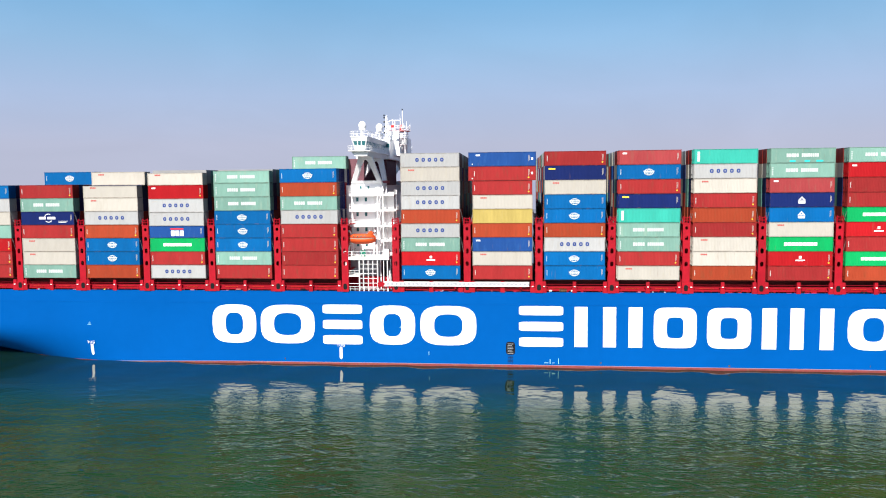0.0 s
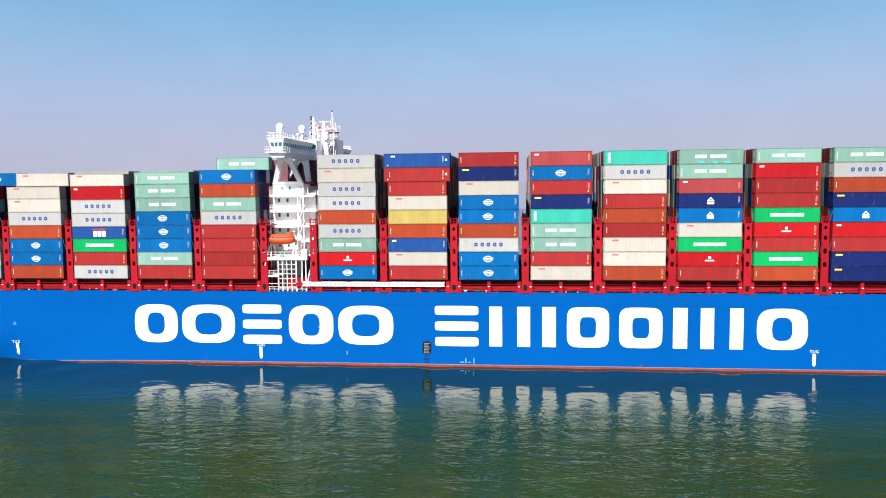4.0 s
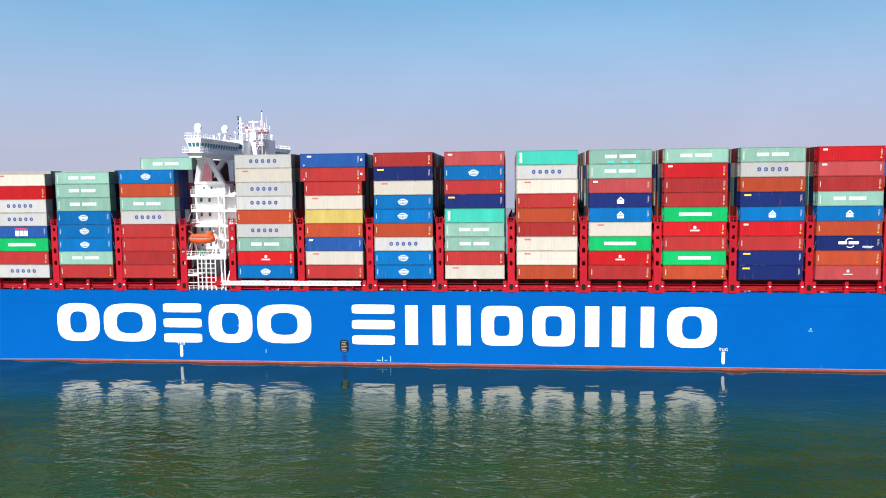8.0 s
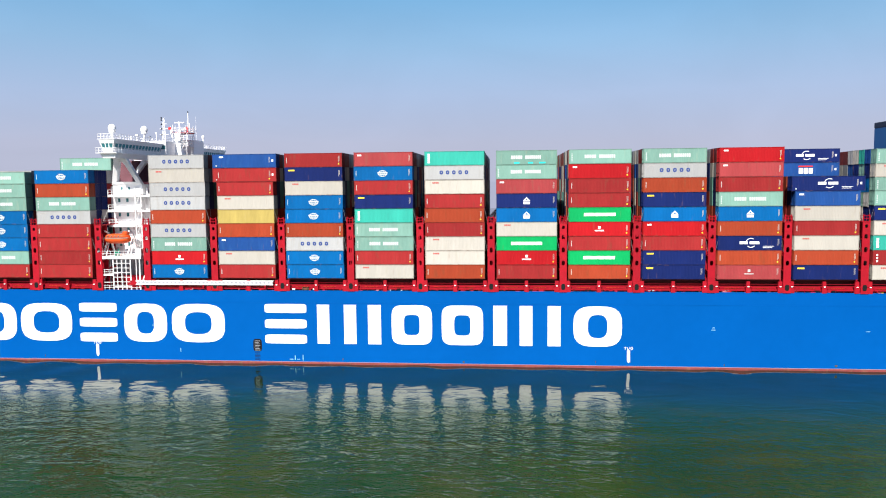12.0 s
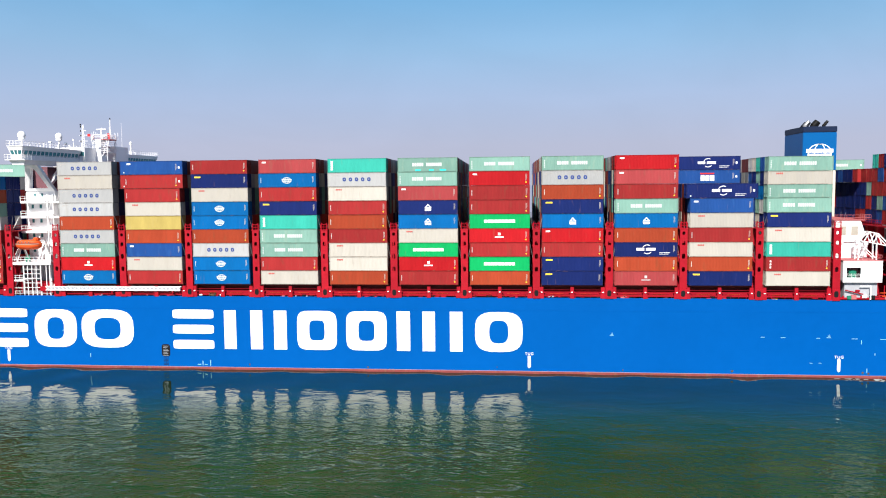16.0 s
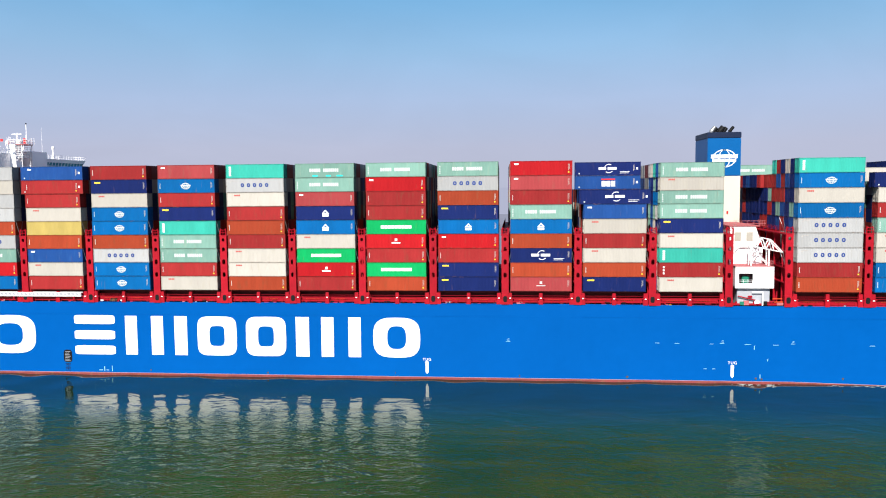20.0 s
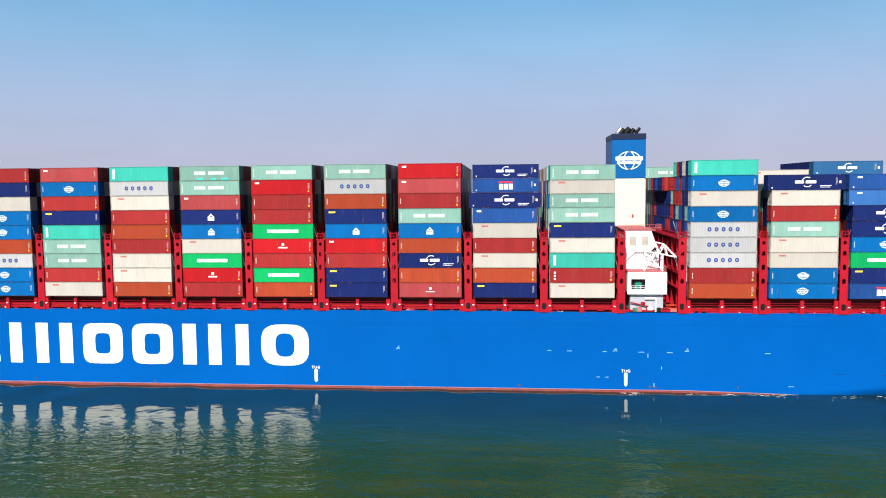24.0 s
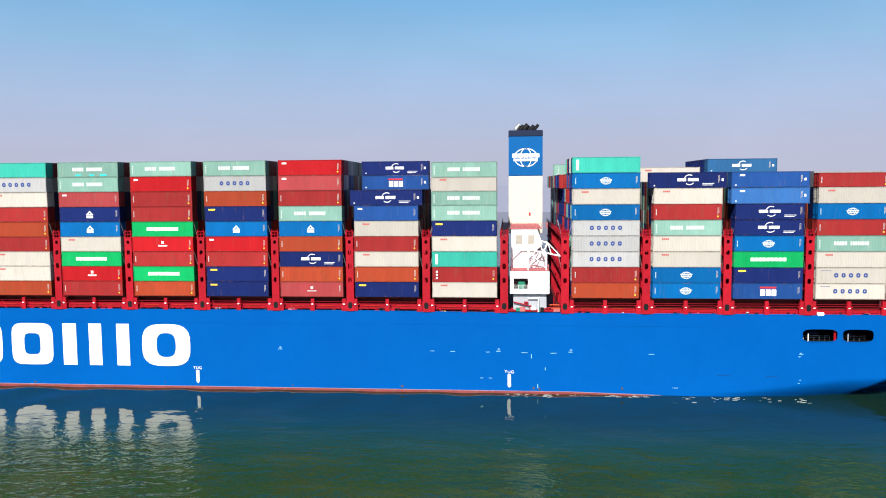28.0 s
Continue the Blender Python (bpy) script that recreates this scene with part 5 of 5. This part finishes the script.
    # satellite domes on their posts
    for x, y, z, r in ((-30.4, 0.2, 50.2, 0.82), (-28.95, 11.5, 50.6, 0.78), (-29.5, 45.8, 50.95, 0.4)):
        bm = bmesh.new()
        bmesh.ops.create_uvsphere(bm, u_segments=20, v_segments=12, radius=r, matrix=Matrix.Translation((x, y, z)) @ Matrix.Diagonal((1, 1, 1.12, 1)))
        for f in bm.faces:
            f.smooth = True
        bar(bm, (x, y, z - r * 1.1), (x, y, z - r * 0.2), r * 0.86, 16)
        bar(bm, (x, y, z - r * 1.5), (x, y, z - r), r * 0.4, 12)
        bar(bm, (x, y, 47.9), (x, y, z - r), 0.2, 10)
        part("satellite_dome", bm, WHITE, house, "white satellite dome on a post")
    part("aerial", bar(bar(bmesh.new(), (-28.6, 16.7, 47.9), (-28.6, 16.7, 50.1), 0.06, 6), (-28.6, 16.7, 49.95), (-28.6, 16.7, 50.35), 0.2, 10), WHITE, house)
    part("whip_aerial", bar(bmesh.new(), (-28.9, 40.0, 47.9), (-28.9, 40.0, 55.9), 0.05, 6, 0.02), WHITE, house)

    # signal mast with its stacked lamps
    bm = bmesh.new()
    for x, y in ((-29.6, 22.0), (-28.8, 22.0), (-29.2, 22.7)):
        bar(bm, (x, y, 47.9), (-29.25 + (x + 29.2) * 0.3, 22.3 + (y - 22.3) * 0.3, 54.0), 0.09, 6)
    for k in range(6):
        z = 48.3 + k
        w = 0.42 - 0.05 * k
        bar(bm, (-29.2 - w, 22.0, z), (-29.2 + w, 22.0, z + 0.9), 0.05, 5)
        bar(bm, (-29.2 + w, 22.0, z), (-29.2 - w, 22.0, z), 0.05, 5)
    for z, w in ((50.2, 1.1), (51.6, 1.0), (52.7, 0.8)):
        bar(bm, (-29.2 - w, 22.1, z), (-29.2 + w, 22.1, z), 0.06, 5)
    signal = part("signal_mast", bm, WHITE, house, "white lattice signal mast with black lamps")
    for z in (50.1, 51.5, 52.6, 53.6, 54.1):
        part("navigation_lamp", bar(bmesh.new(), (-29.75, 22.0, z - 0.16), (-29.75, 22.0, z + 0.2), 0.17, 8), BLACK, signal)
    part("red_flag", soften(solid(-28.2, 22.2, 51.3, -27.5, 22.25, 51.9), 0.02), RED_MARK, signal, "small red flag at the signal mast")

    # radar mast: a splayed white trunk under a round railed platform
    bm = bmesh.new()
    cx, cy = -27.6, 28.8
    ring = []
    for z, w, d in ((44.9, 1.5, 1.4), (47.4, 1.15, 1.2), (49.6, 1.0, 1.1), (50.8, 1.3, 1.2)):
        ring.append([bm.verts.new((cx - 0.5 + i * w, cy - 1.8 + j * d, z)) for i, j in ((-1, -1), (1, -1), (1, 1), (-1, 1))])
    bm.faces.new(ring[0][::-1]), bm.faces.new(ring[-1])
    for low, high in zip(ring, ring[1:]):
        for i in range(4):
            k = (i + 1) % 4
            bm.faces.new((low[i], low[k], high[k], high[i]))
    mast = part("radar_mast", bm, WHITE, house, "white radar mast with a railed platform")
    windows(mast, [(-29.3, 25.2, 47.0, -28.8, 25.28, 47.7), (-28.3, 20.44, 46.6, -29.4, 20.5, 47.5)])
    bm = bmesh.new()
    bar(bm, (cx, cy, 50.75), (cx, cy, 50.9), 2.9, 14)
    deck_ = part("mast_platform", bm, PINK, mast, "red-coated mast platform")
    bm = bmesh.new()
    round_ = [(cx + 2.8 * math.cos(k * math.pi / 7), cy + 2.8 * math.sin(k * math.pi / 7), 50.9) for k in range(15)]
    for p, q in zip(round_, round_[1:]):
        railing(bm, p, q, 1.1, 1.5, 0.05)
    for p in round_[::2]:
        bar(bm, p, (p[0], p[1], 52.6), 0.05, 5)
    part("mast_railing", bm, WHITE, deck_)
    bm = bmesh.new()
    for dx in (-2.2, 2.1):
        for dy in (-1.6, 1.6):
            beam(bm, (cx + dx * 0.55, cy + dy, 46.5), (cx + dx, cy + dy, 50.75), 0.16, 0.16)
    for z in (47.6, 49.1):
        railing(bm, (-26.2, 26.2, z), (-25.2, 30.3, z), 1.0, 0.8, 0.05)
        railing(bm, (-27.0, 26.0, z), (-25.3, 26.2, z), 1.0, 0.8, 0.05)
        beam(bm, (-26.3, 26.3, z), (-25.4, 30.2, z), 1.0, 0.1)
    bar(bm, (-25.6, 26.4, 45.0), (-25.6, 26.4, 50.7), 0.08, 6)
    bar(bm, (-26.9, 26.2, 46.6), (-25.6, 26.4, 48.9), 0.07, 6)
    part("mast_ladder", bm, WHITE, mast, "white ladders and landings up the mast")
    for x, y, z0, z1, r in ((-26.75, 30.3, 50.9, 56.1, 0.09), (-28.4, 28.9, 50.9, 53.4, 0.16), (-29.6, 27.6, 50.9, 52.9, 0.07), (-25.4, 28.0, 50.9, 53.2, 0.06), (-24.9, 30.5, 50.9, 52.6, 0.06), (-27.4, 31.2, 50.9, 54.2, 0.06), (-29.3, 30.6, 50.9, 54.0, 0.06)):
        part("mast_pole", bar(bmesh.new(), (x, y, z0), (x, y, z1), r, 8), WHITE, mast)
    part("masthead_lamp", bar(bmesh.new(), (-26.75, 30.3, 56.0), (-26.75, 30.3, 56.35), 0.15, 8), BLACK, mast)
    part("radar_scanner", soften(solid(-29.65, 28.7, 53.35, -27.05, 29.1, 53.6), 0.06), WHITE, mast, "white bar-shaped radar scanner")
    part("radar_scanner", soften(solid(-27.3, 26.3, 51.6, -25.5, 26.6, 51.8), 0.05), WHITE, mast, "white bar-shaped radar scanner")
    part("red_flag", soften(solid(-27.35, 29.8, 51.2, -26.7, 29.85, 52.5), 0.02), RED_MARK, mast, "small red flag at the mast")
    for x, y, z in ((-29.4, 26.6, 50.95), (-26.2, 27.2, 50.95), (-28.9, 30.4, 50.95)):
        part("platform_box", soften(solid(x - 0.3, y - 0.3, z, x + 0.3, y + 0.3, z + 0.8), 0.05), WHITE, mast)
    return house


make_wheelhouse()


def make_lifeboat():
    boat = tagged(new("lifeboat"), "orange enclosed lifeboat hanging in white davits", "lifeboat")
    boat.matrix_basis = pose(-31.2, 2.0, 26.75)
    # hull below the gunwale, canopy above it
    for name, low, high, slim, tone in (("boat_hull", -1.25, 0.0, 0.0, ORANGE), ("canopy", 0.0, 0.95, 0.16, ORANGE)):
        bm, rings = bmesh.new(), []
        for i in range(15):
            u = i / 14 * 2 - 1
            w = (1.42 - slim) * max(0.02, 1 - abs(u) ** 3.2) ** 0.55
            keel = low * (1 - 0.45 * abs(u) ** 3) if low else 0.06
            top = high * (1 - 0.5 * abs(u) ** 4) if high else 0.06 + 0.16 * u * u
            section = [(-w, top), (-w * (0.98 if low else 0.94), top * 0.55 + keel * 0.45), (-w * (0.55 if low else 0.9), top * 0.12 + keel * 0.88), (0, keel), (w * (0.55 if low else 0.9), top * 0.12 + keel * 0.88), (w * (0.98 if low else 0.94), top * 0.55 + keel * 0.45), (w, top)]
            if high:
                section = [(-w, keel + 0.12), (-w * 0.94, top * 0.6), (-w * 0.66, top * 0.95), (0, top), (w * 0.66, top * 0.95), (w * 0.94, top * 0.6), (w, keel + 0.12)]
            rings.append([bm.verts.new((u * (2.95 - slim), y, z)) for y, z in section])
        for a, b in zip(rings, rings[1:]):
            for k in range(6):
                bm.faces.new((a[k], b[k], b[k + 1], a[k + 1])).smooth = True
            bm.faces.new((a[6], b[6], b[0], a[0]))
        bm.faces.new(rings[0]), bm.faces.new(rings[-1][::-1])
        bmesh.ops.recalc_face_normals(bm, faces=bm.faces[:])
        part(name, bm, tone, boat)
    for sy in (-1, 1):
        bm = bmesh.new()
        line = [(x, sy * 1.46 * max(0.02, 1 - abs(x / 2.95) ** 3.2) ** 0.55) for x in [-2.7 + 0.45 * k for k in range(13)]]
        rows_ = [[bm.verts.new((x, y + d * sy, z)) for x, y in line] for d, z in ((0.06, 0.0), (0.06, 0.14), (-0.06, 0.14), (-0.06, 0.0))]
        for p, q in zip(rows_, rows_[1:] + rows_[:1]):
            for k in range(12):
                bm.faces.new((p[k], p[k + 1], q[k + 1], q[k]))
        bmesh.ops.recalc_face_normals(bm, faces=bm.faces[:])
        part("fender", bm, LOUVRE, boat, "pale rubbing strake")
    bm = bmesh.new()
    box(bm, 1.3, -0.7, 0.6, 2.45, 0.7, 1.45)
    part("conning_hood", soften(bm, 0.2), ORANGE, boat)
    for k in range(4):
        bm = bmesh.new()
        outline(bm, oval(-1.6 + k * 0.8, 0.5, 0.16, 0.12, 2, 10), -1.3, -1.1)
        part("porthole", bm, GLASS, boat)
    bm = bmesh.new()
    for x in (-2.2, 2.2):
        bar(bm, (x, 0, 0.6), (x, 0, 2.3), 0.06)
    part("fall_wire", bm, STEEL, boat)
    MOVERS.append(boat)


make_lifeboat()


def make_gangway():
    way = tagged(new("accommodation_ladder"), "stowed white lattice gangway along the ship's side", "gangway")
    way.matrix_basis = pose(-26.3, -0.45, 16.95)
    bm = bmesh.new()
    length = 30.2
    for y in (0.0, 0.7):
        for z in (0.0, 0.75):
            beam(bm, (0, y, z), (length, y, z), 0.12, 0.14)
    part("stringer", bm, WHITE, way)
    bm = bmesh.new()
    n = 34
    for i in range(n):
        x = i * length / n
        beam(bm, (x, 0, 0), (x + length / n, 0, 0.75), 0.09, 0.06)
        beam(bm, (x, 0, 0.75), (x + length / n, 0, 0), 0.09, 0.06)
    part("lattice", bm, WHITE, way)
    bm = bmesh.new()
    box(bm, 0, 0.05, 0.02, length, 0.65, 0.08)
    part("tread", bm, GREY, way)
    part("side_net", solid(0, 0.03, 0.05, length, 0.05, 0.72), GREY, way, "pale netting on the gangway side")
    bm = bmesh.new()
    for x in (1.5, 15, 28.5):
        box(bm, x - 0.15, 0.0, -0.6, x + 0.15, 0.8, 0.0)
    part("cradle", bm, DECK_RED, way)
    bm = bmesh.new()
    box(bm, -1.3, 0.0, -0.3, 0.3, 0.8, 0.75)
    part("hoist_winch", soften(bm, 0.1), DECK_RED, way)
    MOVERS.append(way)


make_gangway()


# ---- funnel and engine casing ----
def make_funnel():
    x0, x1, y0, y1 = 138.3, 145.5, 22.6, 34.6
    bm = bmesh.new()
    box(bm, x0, y0, 29.0, x1, y1, 41.3)
    funnel = part("funnel", soften(bm, 0.12), CREAM, ship, "tall square funnel, cream below and blue above")
    part("blue_casing", soften(solid(x0 - 0.01, y0 - 0.01, 41.3, x1 + 0.01, y1 + 0.01, 49.7), 0.1), FUNNEL_BLUE, funnel, "bright blue funnel casing")
    part("top_band", soften(solid(x0 - 0.05, y0 - 0.05, 49.7, x1 + 0.05, y1 + 0.05, 51.0), 0.1), NAVY_BAND, funnel, "dark navy band")
    for k, (x, y, r) in enumerate(((139.8, 26.0, 0.45), (140.8, 28.5, 0.55), (141.7, 26.2, 0.7), (143.1, 29.0, 0.55), (143.9, 26.0, 0.38), (141.2, 31.5, 0.55))):
        bm = bmesh.new()
        bar(bm, (x, y, 50.9), (x, y, 51.6), r, 12)
        bar(bm, (x, y, 51.4), (x + 0.8, y, 52.4), r, 12, r * 0.85)
        part("exhaust_pipe", bm, STEEL if k == 0 else BLACK, funnel, "bare steel exhaust pipe" if k == 0 else "sooty black raked exhaust pipe")
    bm = bmesh.new()
    cx, cz, y = 141.95, 45.2, y0 - 0.04
    band(bm, oval(cx, cz, 2.55, 2.0), oval(cx, cz, 2.38, 1.8), y, y0 + 0.02)
    band(bm, oval(cx, cz, 1.25, 2.0), oval(cx, cz, 1.1, 1.85), y, y0 + 0.02)
    part("emblem", bm, WHITE_MARK, funnel, "white globe rings")
    part("emblem_bar", comb(cx - 2.9, cz + 0.02, cx + 2.95, cz + 0.85, 5, y - 0.03, y0), WHITE_MARK, funnel, "white notched bar across the rings")
    part("emblem_bar", comb(cx - 2.6, cz - 0.75, cx + 2.6, cz - 0.22, 8, y - 0.03, y0), WHITE_MARK, funnel, "white notched bar across the rings")
    part("red_lamp", solid(142.6, y0 - 0.3, 33.0, 142.95, y0, 33.5), RED_MARK, funnel)

    bm = bmesh.new()
    for x0_, z0_, x1_, z1_ in ((138.6, 19.1, 139.25, 23.3), (141.95, 19.1, 145.9, 23.3), (139.25, 19.1, 141.95, 20.0), (139.25, 22.0, 141.95, 23.3)):
        box(bm, x0_, -0.4, z0_, x1_, 0.0, z1_)
    box(bm, 138.6, 0.0, 19.1, 138.9, 9.0, 23.3)
    box(bm, 145.6, 0.0, 19.1, 145.9, 9.0, 23.3)
    box(bm, 138.6, 0.0, 23.0, 145.9, 9.0, 23.3)
    box(bm, 138.6, 0.0, 19.1, 145.9, 9.0, 19.4)
    casing = part("engine_casing", bm, WHITE, ship, "white engine casing with a square opening")
    part("inner_bulkhead", solid(138.9, 3.0, 19.4, 145.6, 3.2, 23.0), INNER, casing, "dark bulkhead inside the opening")
    part("casing_winch", soften(solid(140.1, 0.3, 19.4, 141.4, 1.4, 21.4), 0.2), GREEN, casing, "green winch inside the opening")
    bm = bmesh.new()
    railing(bm, (139.3, -0.2, 20.0), (141.9, -0.2, 20.0), 0.7, 0.9, 0.03)
    part("opening_rail", bm, WHITE, casing)
    part("lower_block", soften(solid(139.2, 0.4, DECK, 145.4, 8.0, 19.1), 0.1), GREY, casing, "grey machinery house")
    part("lower_wall", solid(138.8, 5.45, 23.3, 145.4, 21.5, 26.6), WHITE, casing)
    bm = bmesh.new()
    outline(bm, [(138.8, 24.9), (140.7, 26.7), (143.6, 26.7), (144.8, 28.0), (143.8, 30.95), (138.8, 30.95)], 5.0, 21.5)
    part("upper_block", bm, WHITE, casing, "overhanging white casing block")
    for x in (139.7, 142.0):
        louvre = part("louvre", solid(x, 4.94, 28.0, x + 1.3, 5.0, 29.8), LOUVRE, casing, "cream ventilation louvre")
        bm = bmesh.new()
        for k in range(7):
            box(bm, x + 0.06, 4.9, 28.1 + k * 0.24, x + 1.24, 4.94, 28.22 + k * 0.24)
        part("louvre_slats", bm, LOUVRE, casing)
    for z, y in ((23.3, -0.3), (30.95, 5.1)):
        bm = bmesh.new()
        railing(bm, (138.8, y, z), (145.8, y, z), 1.1, 1.1, 0.04)
        railing(bm, (145.8, y, z), (145.8, y + 5, z), 1.1, 1.1, 0.04)
        part("casing_railing", bm, PINK, casing)
    part("casing_deck", solid(138.6, 4.8, 30.95, 144.6, 22.6, 31.1), PINK, casing)
    part("casing_top_coating", solid(138.7, -0.3, 23.3, 145.8, 8.0, 23.36), PINK, casing, "pink-coated casing deck")
    # provision crane lattice
    bm = bmesh.new()
    left, peak, second, tip = (141.9, 27.2), (144.0, 28.9), (145.7, 28.5), (148.0, 26.0)
    for y in (1.4, 3.0):
        for p, q in ((left, peak), (peak, second), (second, tip), (left, (144.8, 26.7)), ((144.8, 26.7), tip), (peak, (144.8, 26.7)), (second, (144.8, 26.7)), ((143.0, 27.0), peak), ((146.3, 26.4), second)):
            beam(bm, (p[0], y, p[1]), (q[0], y, q[1]), 0.16, 0.16)
        for x0_, z1_ in ((142.0, 27.2), (145.4, 26.6)):
            beam(bm, (x0_, y, 23.3), (x0_, y, z1_), 0.22, 0.22)
        beam(bm, (142.0, y, 27.0), (145.4, y, 23.6), 0.13, 0.13)
        beam(bm, (142.0, y, 23.6), (143.8, y, 26.6), 0.13, 0.13)
    for p in (left, peak, second, tip):
        beam(bm, (p[0], 1.4, p[1]), (p[0], 3.0, p[1]), 0.16, 0.16)
    part("crane_lattice", bm, WHITE, casing, "white lattice of a folded provision crane")
    bm = bmesh.new()
    bar(bm, (143.9, -0.2, DECK), (143.9, -0.2, 18.3), 0.13, 8)
    bar(bm, (141.9, -0.2, 18.3), (144.0, -0.2, 18.3), 0.11, 8)
    part("deck_davit", bm, WHITE, casing)
    for k in range(5):
        part("bollard", bar(bmesh.new(), (139.0 + k * 1.7, 0.3, DECK), (139.0 + k * 1.7, 0.3, DECK + 0.7), 0.18, 8), GREEN if k % 2 else DECK_RED, casing)
    part("green_locker", soften(solid(139.7, 0.0, DECK, 140.6, 0.5, DECK + 0.7), 0.05), GREEN, casing)
    for a, b, r, tone in (((139.2, -0.05, 17.5), (142.6, 0.0, 16.7), 0.12, DECK_RED), ((146.2, 0.3, 16.3), (148.6, 0.3, 16.3), 0.09, ORANGE), ((146.0, 0.5, 16.9), (147.8, 0.5, 16.9), 0.08, ORANGE), ((144.8, 0.2, 16.2), (146.3, 0.2, 16.5), 0.1, DECK_RED), ((146.8, 0.6, DECK), (146.8, 0.6, 18.4), 0.1, DECK_RED)):
        part("deck_pipe", bar(bmesh.new(), a, b, r, 8), tone, casing)
    for x, z, w, h, tone in ((140.9, DECK, 0.5, 0.9, PINK), (142.9, DECK + 0.3, 0.45, 0.6, WHITE), (144.6, DECK, 0.3, 0.8, BLACK), (147.3, DECK, 0.6, 0.5, PINK), (148.2, DECK, 0.25, 1.0, BLACK), (141.6, 17.2, 0.4, 0.35, DECK_RED)):
        part("deck_locker", soften(solid(x - w, -0.02, z, x + w, 0.35, z + h), 0.04), tone, casing)
    part("red_walkway", solid(138.2, 0.2, DECK, 149, 1.2, DECK + 0.35), DECK_RED, casing)


make_funnel()


# ---- what moves ----
def motions():
    for ob in MOVERS:
        m = ob.matrix_basis.copy()
        walk(ob, [(t, Matrix.Translation((x, 0, 0)) @ m) for t, x in WAY])
    # the ripples drift slowly past the drone
    walk(sea, [(t, pose(0.42 * t, 0, 0)) for t in (0, 7, 14, 21, 28)])


motions()
